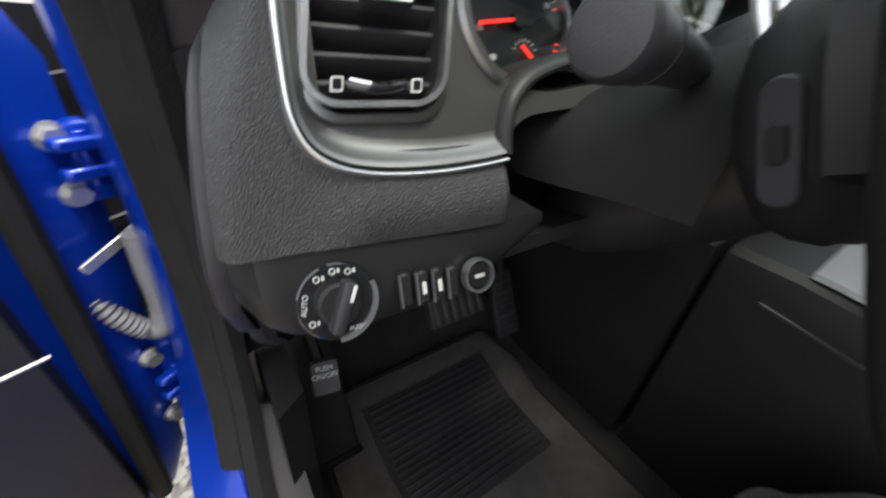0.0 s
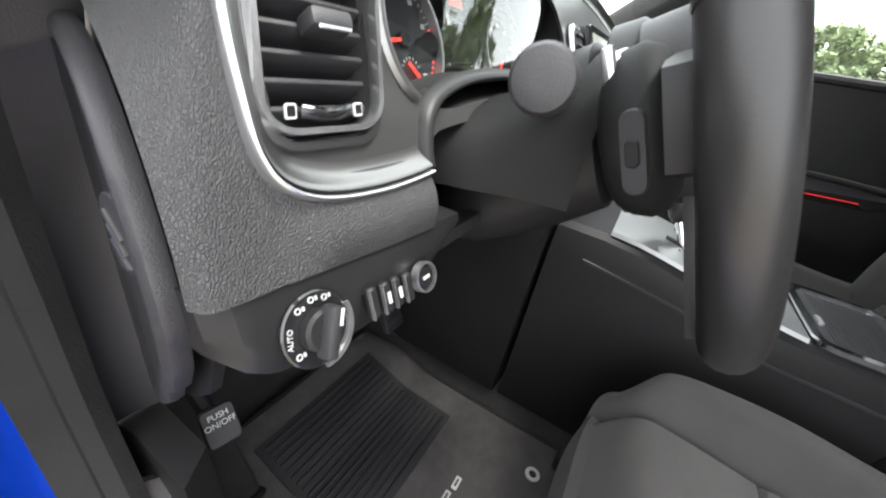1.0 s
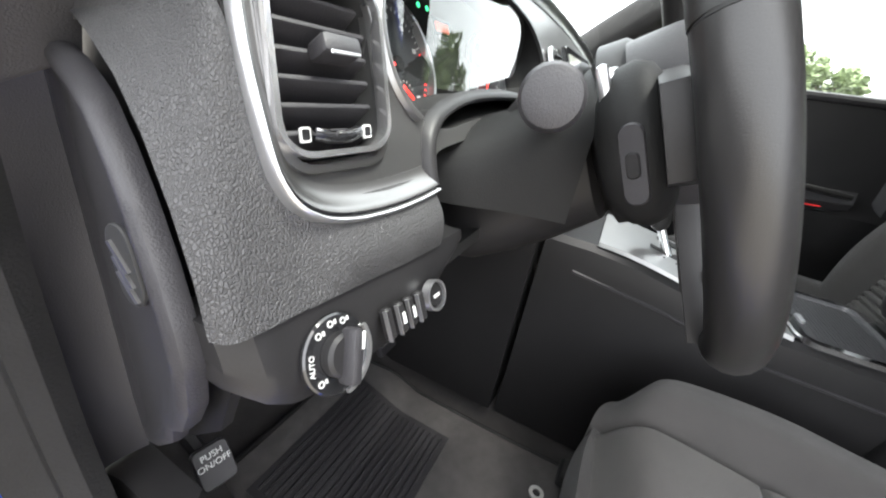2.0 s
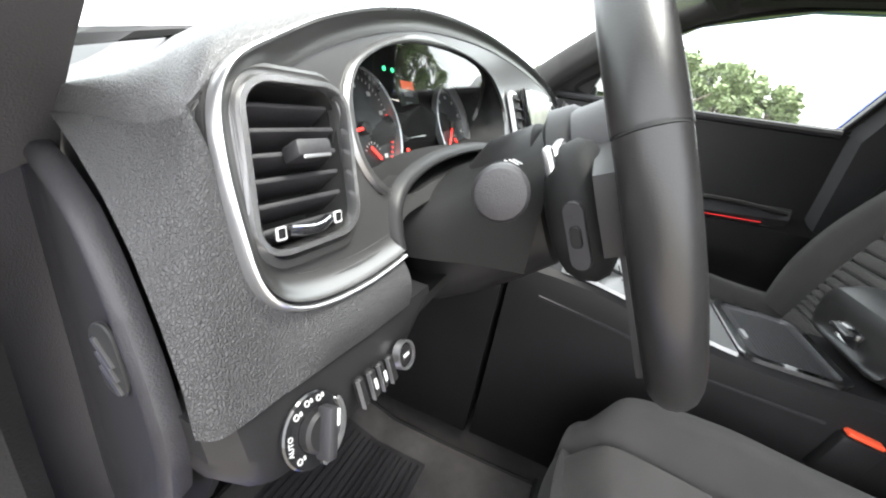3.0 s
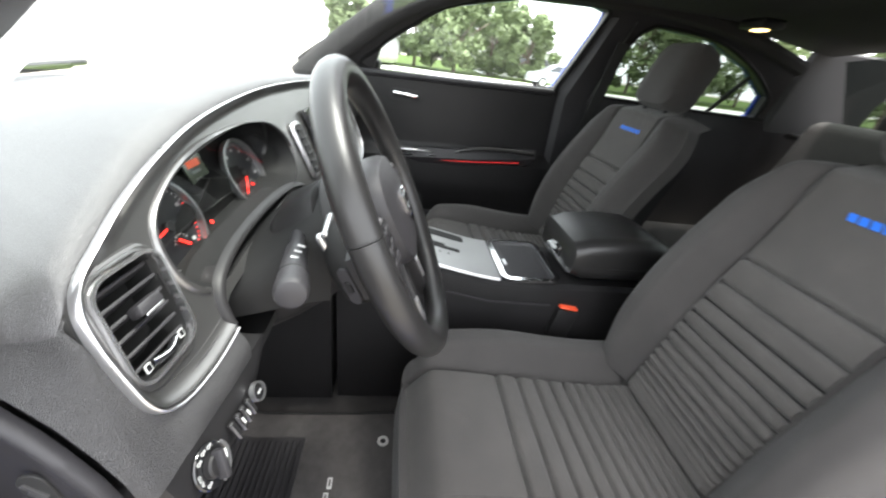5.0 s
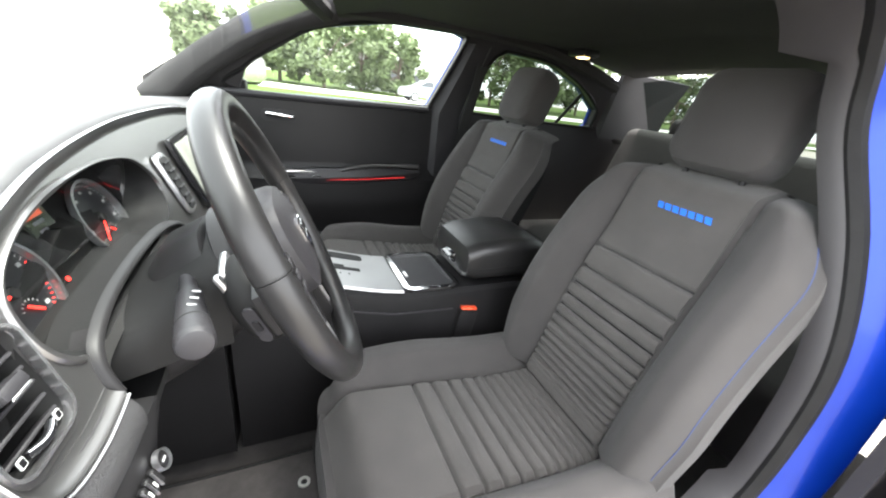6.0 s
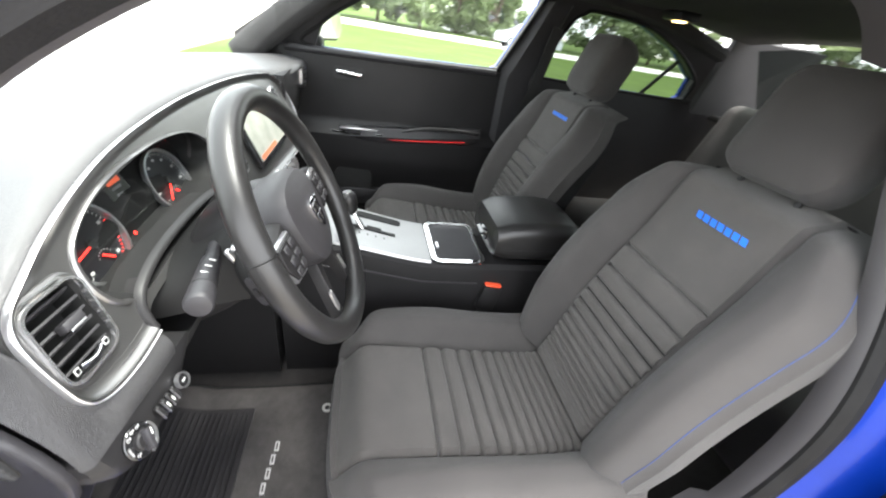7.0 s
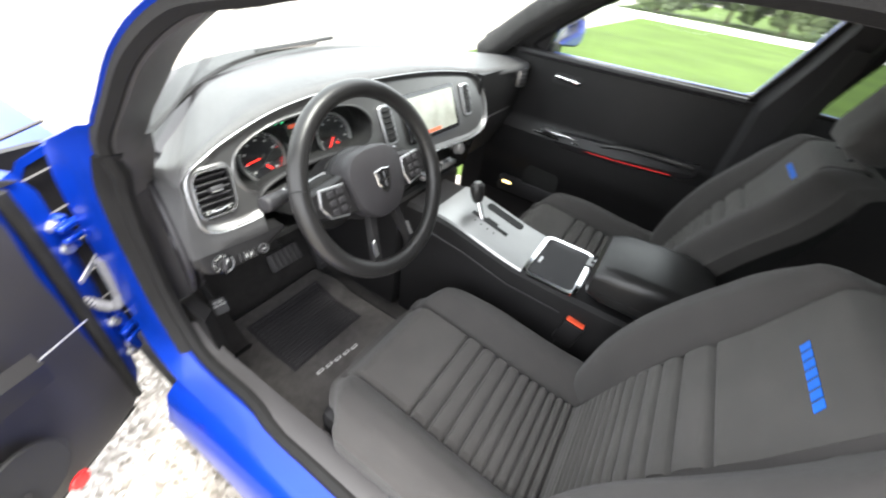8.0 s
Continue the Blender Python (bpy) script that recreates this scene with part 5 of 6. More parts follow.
def seat(x0, name, label, outer, move):
    """A bucket seat centred at x0; outer is the side of the near door."""
    ob = thing(name, label, "car seat", (x0, -0.3, 0.24), "front seats")
    y_f, y_r = -0.035, -0.60
    lines = [-0.230, -0.276, -0.316, -0.352, -0.384, -0.412, -0.438, -0.461, -0.482, -0.502, -0.521, -0.540]
    def zc(x, y):
        e = abs(x)
        k = (y_f - y) / (y_f - y_r)
        z = 0.482 - 0.045 * smooth01(k * 1.2) + 0.0
        z += 0.048 * smooth01((e - 0.125) / 0.06) * (0.35 + 0.65 * smooth01(k * 2.2))
        z -= 0.055 * smooth01((e - 0.205) / 0.05) ** 2
        z -= 0.062 * (1 - smooth01((y_f - y) / 0.085)) ** 2
        z -= 0.012 * groove(e - 0.132, 0.005)
        return z
    def insert(u, v):
        x, y = -0.130 + 0.26 * u, y_f - 0.002 + (y_r - y_f) * v
        z = zc(x, y)
        z += pleat(y, lines) + (0.004 if y < -0.230 else 0.0) - 0.0085 * sum(groove(y - ln, 0.0036) for ln in lines)
        return (x0 + x, y, z)
    part("seat_insert", sheet(insert, 26, 240, 0.05), FABRICIN, ob, "ribbed charcoal cloth insert")
    for s in (-1, 1):
        def bol(u, v, s=s):
            e = 0.131 + 0.124 * u
            y = y_f + (y_r - y_f) * v
            turn = (1 - smooth01(v * 4.5)) ** 1.3
            nar = 1 - 0.17 * turn * u
            return (x0 + s * e * nar, y - 0.050 * turn * u * u, zc(e, y))
        part("cushion_bolster", sheet(bol, 16, 60, 0.10), FABRIC, ob)
    part("cushion_front", sheet(lambda u, v: (x0 - 0.208 + 0.416 * u, y_f + 0.004 - 0.05 * abs(2 * u - 1) ** 4 + 0.008 * math.sin(3.14 * v), 0.425 - 0.115 * v - 0.02 * abs(2 * u - 1) ** 4), 24, 8, 0.03, (0, -1, 0)), FABRIC, ob)
    part("seat_base", rbox((x0 - 0.225, -0.58, 0.31), (x0 + 0.225, -0.06, 0.42), 0.02, 2), SMOOTH, ob)
    for s in (-1, 1):
        part("side_shield", rbox((x0 + s * 0.245 - 0.012, -0.60, 0.30), (x0 + s * 0.245 + 0.012, -0.08, 0.395), 0.010, 2), TRIMGREY, ob)
        part("seat_rail", rbox((x0 + s * 0.19 - 0.02, -0.62, 0.225), (x0 + s * 0.19 + 0.02, -0.03, 0.262), 0.005, 1), DARK, ob)
        for yy in (-0.10, -0.52):
            part("rail_foot", rbox((x0 + s * 0.19 - 0.012, yy - 0.03, 0.255), (x0 + s * 0.19 + 0.012, yy + 0.03, 0.32), 0.004, 1), DARK, ob)
    # backrest, in its own plane
    B, T, N = Vector((x0, -0.528, 0.455)), Vector((0, -0.33, 0.944)), Vector((0, 0.944, 0.33))
    H = 0.565
    def width(t):
        k = t / H
        return 0.245 - 0.012 * smooth01((0.25 - k) / 0.25) - 0.055 * smooth01((k - 0.70) / 0.30) ** 1.5 - 0.045 * max(0.0, (k - 0.90) / 0.10) ** 2
    blines = [0.012, 0.026, 0.041, 0.057, 0.074, 0.092, 0.112, 0.134, 0.158, 0.184, 0.213, 0.246, 0.287, 0.345]
    seam_t = 0.345
    def nb(e, t):
        k = t / H
        n = 0.018 * math.sin(min(1, k * 1.4) * 3.14) * 0.6
        n += 0.055 * smooth01((e - 0.115) / 0.06) * (0.35 + 0.65 * math.sin(min(1.0, 0.15 + k * 0.95) * 3.14))
        n -= 0.060 * smooth01((e - (width(t) - 0.055)) / 0.055) ** 2
        n -= 0.010 * groove(e - 0.122, 0.005)
        n -= 0.055 * smooth01((k - 0.90) / 0.10) ** 2
        return n
    def bins(u, v):
        e = (2 * u - 1) * (0.120 - 0.01 * v)
        t = H * v
        n = nb(abs(e), t)
        if t < seam_t + 0.004:
            n += 0.003 + pleat(t, blines) - 0.0085 * sum(groove(t - ln, 0.0036) for ln in blines[2:-1])
        n -= 0.011 * groove(t - seam_t, 0.0045)
        return B + Vector((e, 0, 0)) + T * t + N * n
    part("backrest_insert", sheet(bins, 26, 240, 0.06, tuple(-N)), FABRICIN, ob, "ribbed charcoal cloth insert")
    for s in (-1, 1):
        def bb(u, v, s=s):
            t = H * v
            a = 0.121 - 0.01 * v
            e = a + (width(t) - a) * u
            return B + Vector((s * e, 0, 0)) + T * t + N * nb(e, t)
        part("backrest_bolster", sheet(bb, 18, 70, 0.040, tuple(-N)), FABRIC, ob)
        if outer > 0:
            continue
        stitch = [B + Vector((s * (width(H * k) - 0.012), 0, 0)) + T * H * k + N * (nb(width(H * k) - 0.012, H * k) + 0.0006) for k in [0.06 + 0.84 * i / 40 for i in range(41)]]
        part("stitching", tube(stitch, 0.0008, 5), THREAD, ob, "blue contrast stitching")
    shell = []
    for k in [i / 18 for i in range(19)]:
        w, ne = width(H * k) - 0.003, nb(width(H * k) - 0.003, H * k) - 0.004
        back = -0.112 + 0.045 * max(0.0, (k - 0.80) / 0.20) ** 2
        shell.append([B + Vector((e, 0, 0)) + T * (H * k - (0.004 if k == 1 else 0)) + N * n for e, n in ((-w, ne), (-w * 0.985, ne - 0.022), (-w * 0.88, back + 0.008), (-w * 0.7, back), (0, back - 0.010), (w * 0.7, back), (w * 0.88, back + 0.008), (w * 0.985, ne - 0.022), (w, ne))])
    part("backrest_shell", loft(shell), SEATBACK, ob)
    # embroidered word as slanted blocks
    for i in range(7):
        xx = -0.064 + 0.016 * i
        base = B + T * 0.470 + N * (nb(abs(xx), 0.470) + 0.0005)
        m = Matrix(((1, T.x, N.x, base.x + xx), (0, T.y, N.y, base.y), (0, T.z, N.z, base.z), (0, 0, 0, 1)))
        part("embroidered_mark", plate([(-0.0085, -0.0062), (0.0035, -0.0062), (0.0080, 0.0062), (-0.0040, 0.0062)], 0.0012, m), BLUETEXT, ob, "blue embroidered word shown as plain blocks" if i == 0 else "", smooth=False)
    # head restraint
    hc = B + T * (H + 0.092) - N * 0.045
    hm = Matrix(((1, T.x, N.x, hc.x), (0, T.y, N.y, hc.y), (0, T.z, N.z, hc.z), (0, 0, 0, 1)))
    hr = []
    for d, w, h in ((-0.055, 0.085, 0.060), (-0.048, 0.108, 0.078), (-0.02, 0.122, 0.090), (0.015, 0.125, 0.092), (0.040, 0.118, 0.086), (0.052, 0.100, 0.070), (0.055, 0.06, 0.04)):
        w, h = w * 0.80, h * 1.06
        hr.append([hm @ Vector((x, y, d)) for x, y in rounded(2 * w, 2 * h, min(w, h) * 0.42, 7)])
    part("headrest", loft(hr), FABRIC, ob)
    for s in (-0.055, 0.055):
        part("headrest_post", tube([B + T * (H - 0.03) - N * 0.045 + Vector((s, 0, 0)), hc + Vector((s, 0, 0))], 0.006, 8), SMOOTH, ob)
    lv = part("recline_lever", rbox((-0.008, -0.05, -0.014), (0.008, 0.05, 0.014), 0.006, 2, pose(x0 + outer * 0.262, -0.47, 0.40, 18, 0, 0)), SMOOTH, ob)
    part("lever_tip", rbox((-0.003, -0.018, -0.003), (0.003, 0.018, 0.003), 0.001, 1, pose(x0 + outer * 0.271, -0.435, 0.415, 18, 0, 0)), CHROME, lv)
    ob.location += Vector(move)
    return ob


seat(-0.398, "driver_seat", "charcoal cloth driver's bucket seat with ribbed insert and blue embroidery", -1, (-0.005, 0.018, 0.030))
seat(0.352, "passenger_seat", "charcoal cloth passenger's bucket seat with ribbed insert and blue embroidery", 1, (0.022, -0.040, 0.035))


def buckle(x, y, z, tilt):
    b = thing("seat_belt_buckle", "black seat belt buckle with a bright orange-red release button", "seat belt buckle", (x, y, z), "belt buckles")
    part("housing", rbox((-0.012, -0.028, -0.07), (0.012, 0.028, 0.012), 0.005, 2, pose(x, y, z, tilt, 0, 0)), SMOOTH, b)
    part("release_button", rbox((-0.009, -0.024, 0.0125), (0.009, 0.024, 0.020), 0.003, 2, pose(x, y, z, tilt, 0, 0)), ORANGE, b)
    part("stalk", rbox((-0.006, -0.014, -0.20), (0.006, 0.014, -0.06), 0.003, 1, pose(x, y, z, tilt, 0, 0)), DARK, b)


buckle(-0.108, -0.425, 0.535, 8)
buckle(0.112, -0.41, 0.47, 8)


# ---- centre console ----
def console():
    c = thing("centre_console", "dark centre console with silver shifter plate and padded armrest", "centre console", (-0.02, -0.25, 0.22))
    xc = -0.012
    def zt(y):
        return 0.602 + 0.055 * smooth01((y + 0.26) / 0.34)
    secs = []
    for y in (0.16, 0.08, 0.0, -0.10, -0.20, -0.30, -0.40, -0.55, -0.66):
        z = zt(y)
        secs.append([(xc - 0.112, y, 0.21), (xc - 0.118, y, z - 0.05), (xc - 0.112, y, z - 0.012), (xc - 0.100, y, z - 0.002), (xc + 0.100, y, z - 0.002), (xc + 0.112, y, z - 0.012), (xc + 0.118, y, z - 0.05), (xc + 0.112, y, 0.21)])
    part("body", loft(secs), SMOOTH, c)
    part("side_ridge", tube([(xc - 0.119, y, zt(y) - 0.055) for y in (0.10, -0.05, -0.2, -0.36)], 0.003, 6), FINE, c)
    pl = part("shifter_plate", loft([[(xc - 0.104, y, zt(y) - 0.002), (xc + 0.104, y, zt(y) - 0.002), (xc + 0.100, y, zt(y) + 0.004), (xc - 0.100, y, zt(y) + 0.004)] for y in [0.075 - 0.30 * i / 12 for i in range(13)]]), CONSOLEPLATE, c, "brushed silver shifter plate")
    def on_top(x, y, lift):
        e = 0.01
        nz = Vector((0, -(zt(y + e) - zt(y - e)) / (2 * e), 1)).normalized()
        return facing((xc + x, y, zt(y) + lift), tuple(nz), (0, 1, 0))
    # both slots are thin plates, their depth shown by shade-black colour
    part("gate_slot_shade", plate([(-0.008, -0.070), (0.006, -0.070), (0.006, -0.030), (0.018, -0.030), (0.018, 0.010), (0.008, 0.010), (0.008, 0.055), (-0.008, 0.055)], 0.0015, on_top(-0.005, -0.065, 0.004)), DARK, pl)
    part("tray_slot_shade", plate(rounded(0.034, 0.13, 0.012), 0.0015, on_top(0.070, -0.09, 0.004)), DARK, pl)
    for i in range(4):
        part("gate_mark", rbox((-0.004, -0.0015, 0), (0.004, 0.0015, 0.0006), 0, 1, on_top(-0.035, -0.035 - 0.022 * i, 0.0045)), SMOOTH, pl)
    # cup holder lid in its chrome frame
    lm = on_top(-0.005, -0.302, 0.004)
    fr = part("lid_frame", sweep([lm @ Vector((x, y, 0.002)) for x, y in rounded(0.205, 0.138, 0.022)], [(-0.006, -0.006), (-0.005, 0.004), (0.0, 0.007), (0.006, 0.002), (0.007, -0.006)], loop=True, out=[tuple((lm.to_3x3() @ Vector((x, y, 0))).normalized()) for x, y in rounded(0.205, 0.138, 0.022)]), CHROME, c, "chrome frame round the sliding lid")
    part("sliding_lid", plate(rounded(0.195, 0.130, 0.016), 0.003, lm), FINE, fr)
    for i in range(16):
        part("lid_rib", rbox((-0.088, -0.0006, 0), (0.088, 0.0006, 0.001), 0, 1, lm @ Matrix.Translation((0, -0.048 + 0.006 * i, 0.003))), FINE, fr, smooth=False)
    part("lid_tab", plate(rounded(0.030, 0.008, 0.0035), 0.004, lm @ Matrix.Translation((-0.02, 0.050, 0.003)), 0.001), SILVER, fr)
    # armrest
    ar = []
    for y, w, z0, z1 in ((-0.385, 0.085, 0.635, 0.690), (-0.395, 0.106, 0.622, 0.708), (-0.43, 0.113, 0.615, 0.722), (-0.52, 0.114, 0.615, 0.730), (-0.60, 0.112, 0.615, 0.728), (-0.645, 0.10, 0.620, 0.712), (-0.655, 0.08, 0.63, 0.69)):
        ar.append([(xc + x, y, (z0 + z1) / 2 + h) for x, h in rounded(2 * w, z1 - z0, min(0.032, (z1 - z0) * 0.42), 6)])
    a = part("armrest", loft(ar), LEATHER, c, "padded black leather armrest lid")
    part("armrest_latch", rbox((-0.028, -0.012, -0.014), (0.028, 0.010, 0.014), 0.005, 2, pose(xc - 0.02, -0.386, 0.662, -12, 0, 0)), GLOSSBLACK, a)
    part("latch_bar", rbox((-0.024, -0.006, -0.004), (0.024, 0.014, 0.004), 0.002, 1, pose(xc - 0.02, -0.378, 0.668, -12, 0, 0)), GLOSSBLACK, a)
    part("armrest_seam", tube([(xc - 0.114, -0.42, 0.655), (xc - 0.1155, -0.50, 0.658), (xc - 0.1135, -0.62, 0.656)], 0.0012, 5), DARK, a)
    s = thing("gear_shifter", "black gear lever with a rounded knob on the console", "gear lever", (-0.015, -0.02, 0.65))
    part("lever", tube([(xc - 0.006, -0.045, 0.64), (xc + 0.004, -0.010, 0.70)], 0.008, 10), CHROME, s)
    kn = []
    ax = Vector((0.06, 0.25, 1)).normalized()
    q = ax.to_track_quat("Z", "Y").to_matrix()
    for h, r in ((0.0, 0.010), (0.008, 0.017), (0.022, 0.0215), (0.040, 0.024), (0.052, 0.0225), (0.060, 0.016), (0.063, 0.006)):
        kn.append([Vector((xc + 0.003, -0.016, 0.682)) + q @ Vector((r * math.cos(2 * math.pi * i / 24), r * 0.85 * math.sin(2 * math.pi * i / 24), h)) for i in range(24)])
    part("knob", loft(kn), LEATHER, s)
    part("knob_cap", disc(Vector((xc + 0.003, -0.016, 0.682)) + ax * 0.0615, ax, 0.011, 0.002, 24), SILVER, s)

    c.location += Vector((0.027, -0.02, 0.005))
    s.location += Vector((0.027, -0.02, 0.005))


console()


# ---- far door trim ----
def far_door():
    d = thing("passenger_door", "closed passenger door with black trim, chrome handle and red-lit strip", "car door", (0.80, -0.2, 0.3))
    def skin(u, v):
        y = 0.30 - 0.98 * u
        z = 0.988 - 0.65 * v
        bul = 0.012 * math.sin(3.14 * u) + 0.045 * smooth01((v - 0.40) / 0.08) - 0.03 * smooth01((v - 0.62) / 0.2)
        return (0.792 - bul + 0.02 * v * 0, y, z + 0.012 * (u - 0.4) * (1 - v))
    part("trim_panel", sheet(skin, 30, 40, 0.03, (1, 0, 0)), SMOOTH, d)
    part("belt_ledge", tube([(0.785, 0.24, 0.982), (0.778, -0.2, 0.986), (0.782, -0.60, 0.994)], 0.013, 8), FINE, d)
    part("armrest", loft([[(0.790, y, 0.70 + dz + 0.03), (0.735 - w, y, 0.715 + dz + 0.02), (0.722 - w, y, 0.700 + dz), (0.735 - w, y, 0.672 + dz), (0.790, y, 0.655 + dz)] for y, w, dz in ((0.05, -0.03, -0.03), (-0.08, 0.0, -0.012), (-0.30, 0.012, 0.0), (-0.50, 0.004, 0.018), (-0.58, -0.03, 0.02))]), FINE, d)
    part("pull_cup", tube(spline([(0.735, -0.20, 0.715), (0.72, -0.30, 0.742), (0.72, -0.42, 0.748), (0.735, -0.56, 0.742)], 14), 0.009, 8), LEATHER, d)
    part("chrome_strip", tube(spline([(0.752, 0.075, 0.690), (0.735, -0.06, 0.690), (0.722, -0.14, 0.700)], 10), 0.005, 6), CHROME, d)
    part("lit_strip", tube(spline([(0.724, -0.16, 0.682), (0.715, -0.30, 0.690), (0.72, -0.50, 0.702)], 12), 0.0015, 6), mat("red_ambient_strip", (0.8, 0.03, 0.03), 0.4, emit=0.08), d)
    part("switch_plate", rbox((0.728, -0.13, 0.708), (0.762, 0.04, 0.716), 0.003, 1), SILVER, d)
    # flat plate; the bowl's inner shade is painted as near black
    hb = part("handle_bowl_shade", plate(rounded(0.13, 0.045, 0.02), 0.004, facing((0.782, 0.003, 0.914), (-1, 0, 0))), DARK, d)
    part("door_handle", rbox((-0.006, -0.055, -0.007), (0.006, 0.045, 0.007), 0.004, 2, pose(0.768, 0.008, 0.918, 3, 0, 0)), CHROME, hb, "chrome pull handle")
    part("lock_mark", rbox((0.7625, -0.044, 0.910), (0.766, -0.028, 0.917), 0.001, 1), REDREF, hb)
    part("speaker_grille", plate(rounded(0.17, 0.15, 0.06), 0.004, facing((0.752, -0.02, 0.47), (-1, 0, 0))), DARK, d)
    part("map_pocket", rbox((0.735, -0.50, 0.36), (0.775, 0.18, 0.44), 0.015, 2), FINE, d)
    lamp = thing("courtesy_lamp", "small lit amber courtesy lamp low on the passenger door", "lamp", (0.732, 0.128, 0.41))
    part("bezel", rbox((0.726, 0.098, 0.408), (0.738, 0.158, 0.430), 0.004, 1), SMOOTH, lamp)
    part("lens", rbox((0.722, 0.106, 0.413), (0.728, 0.150, 0.425), 0.003, 1), LAMPWARM, lamp)
    belt = thing("seat_belt", "black seat belt webbing hanging on the far pillar", "seat belt", (0.70, -0.62, 0.5))
    part("webbing", sweep(spline([(0.63, -0.76, 1.19), (0.68, -0.74, 0.95), (0.70, -0.70, 0.70), (0.66, -0.66, 0.45)], 16), [(-0.022, -0.001), (0.022, -0.001), (0.022, 0.001), (-0.022, 0.001)], out=(0, 1, 0)), DARK, belt)
    part("tongue", rbox((0.676, -0.712, 0.60), (0.690, -0.672, 0.635), 0.003, 1), STEEL, belt)


far_door()


# ---- open driver's door ----
def open_door():
    th = radians(64)
    hx, hy = -0.758, 0.503
    dv, nv = Vector((-math.sin(th), -math.cos(th), 0)), Vector((math.cos(th), -math.sin(th), 0))
    def P(a, b, c):
        return Vector((hx, hy, 0)) + dv * a + nv * c + Vector((0, 0, b))
    ob = thing("driver_door", "open blue driver's door with black inner trim, seen edge on", "car door", (hx, hy, 0.25))
    sec = [(0.0, -0.055), (0.03, -0.075), (1.05, -0.085), (1.08, -0.06), (1.08, 0.02), (0.03, 0.03), (0.0, 0.01)]
    part("shell", loft([[P(a + lean, b, c * k) for a, c in sec] for b, lean, k in ((0.23, 0.05, 0.7), (0.30, 0.02, 1.0), (0.60, 0.0, 1.0), (0.82, 0.0, 1.0), (0.868, 0.02, 0.8))]), PAINT, ob)
    tr = [(0.090, 0.03), (0.100, 0.062), (0.2, 0.075), (0.9, 0.085), (1.03, 0.07), (1.05, 0.03)]
    part("inner_trim", loft([[P(a + lean, b, 0.032 + (c - 0.03) * k) for a, c in tr] for b, lean, k in ((0.240, 0.02, 0.25), (0.29, -0.005, 0.9), (0.42, 0.0, 1.15), (0.55, 0.005, 0.95), (0.66, 0.01, 1.25), (0.72, 0.01, 1.0), (0.82, 0.0, 0.8), (0.872, 0.02, 0.4))]), FINE, ob)
    part("armrest", loft([[P(a, 0.66 + dz, 0.10), P(a, 0.69 + dz, 0.135), P(a, 0.67 + dz, 0.15), P(a, 0.62 + dz, 0.14), P(a, 0.60 + dz, 0.10)] for a, dz in ((0.22, -0.02), (0.35, 0.0), (0.6, 0.01), (0.82, 0.02))]), SMOOTH, ob)
    part("trim_seam", tube([P(0.10, 0.60, 0.086), P(0.30, 0.62, 0.105), P(0.5, 0.66, 0.11)], 0.002, 5), STEEL, ob)
    part("map_pocket", sheet(lambda u, v: P(0.34 + 0.56 * u, 0.30 + 0.12 * v, 0.098 + 0.010 * v), 10, 6, 0.012, tuple(nv)), SMOOTH, ob)
    part("lower_strip", tube([P(0.10, 0.262, 0.05), P(0.5, 0.252, 0.055), P(1.0, 0.258, 0.05)], 0.005, 6), RUBBER, ob)
    part("red_reflector", disc(P(0.28, 0.305, 0.092), tuple(nv), 0.020, 0.006, 24, 0.002), REDREF, ob, "round red reflector")
    part("speaker", disc(P(0.33, 0.43, 0.10), tuple(nv), 0.075, 0.008, 32, 0.003), DARK, ob)
    part("edge_gasket", tube(spline([P(0.074, 0.27, 0.038), P(0.070, 0.5, 0.040), P(0.068, 0.75, 0.040), P(0.070, 0.86, 0.036)], 16), 0.013, 8), RUBBER, ob)
    part("mirror_sail", loft([[P(0.03, 0.86, 0.0), P(0.20, 0.87, 0.0), P(0.16, 0.93, -0.02)], [P(0.03, 0.86, 0.03), P(0.20, 0.87, 0.03), P(0.16, 0.93, 0.01)]]), SMOOTH, ob)
    for low, high, mid in ((0.709, 0.761, 0.745), (0.382, 0.491, 0.447)):
        h = part("hinge", rbox((-0.011, -0.014, low - mid - 0.012), (0.011, 0.014, high - mid + 0.010), 0.005, 2, pose(-0.752, 0.484, mid, 0, 0, 20)), PAINT, ob, "blue painted door hinge")
        for dz in (-0.016, 0.010):
            part("hinge_web", rbox((-0.030, -0.008, -0.006), (0.030, 0.008, 0.006), 0.003, 1, pose(-0.742, 0.468, mid + dz, 0, 6, 38)), PAINT, h)
        part("hinge_pin", disc((-0.748, 0.472, mid - 0.030), (0, 0, 1), 0.006, 0.05, 12, 0.001), PAINT, h)
        for b in (low, high):
            part("hinge_bolt", disc(P(0.022, b, 0.028), tuple(nv), 0.009, 0.012, 6), STEEL, h, "zinc hinge bolt")
            part("washer", disc(P(0.022, b, 0.026), tuple(nv), 0.013, 0.004, 16), STEEL, h)
    hose = thing("wiring_conduit", "grey corrugated wiring conduit between door and pillar", "wiring conduit", (-0.74, 0.46, 0.53))
    pth = spline([P(0.050, 0.605, 0.015), Vector((-0.778, 0.462, 0.568)), Vector((-0.757, 0.464, 0.537)), Vector((-0.741, 0.458, 0.540)), Vector((-0.735, 0.452, 0.575)), Vector((-0.734, 0.447, 0.62)), Vector((-0.733, 0.444, 0.672))], 70)
    rings = []
    for i, p in enumerate(pth):
        t = (pth[min(i + 1, 69)] - pth[max(i - 1, 0)]).normalized()
        q = t.to_track_quat("Z", "Y").to_matrix()
        r = 0.0105 + (0.0014 if i % 2 else -0.001) if i < 46 else 0.0110
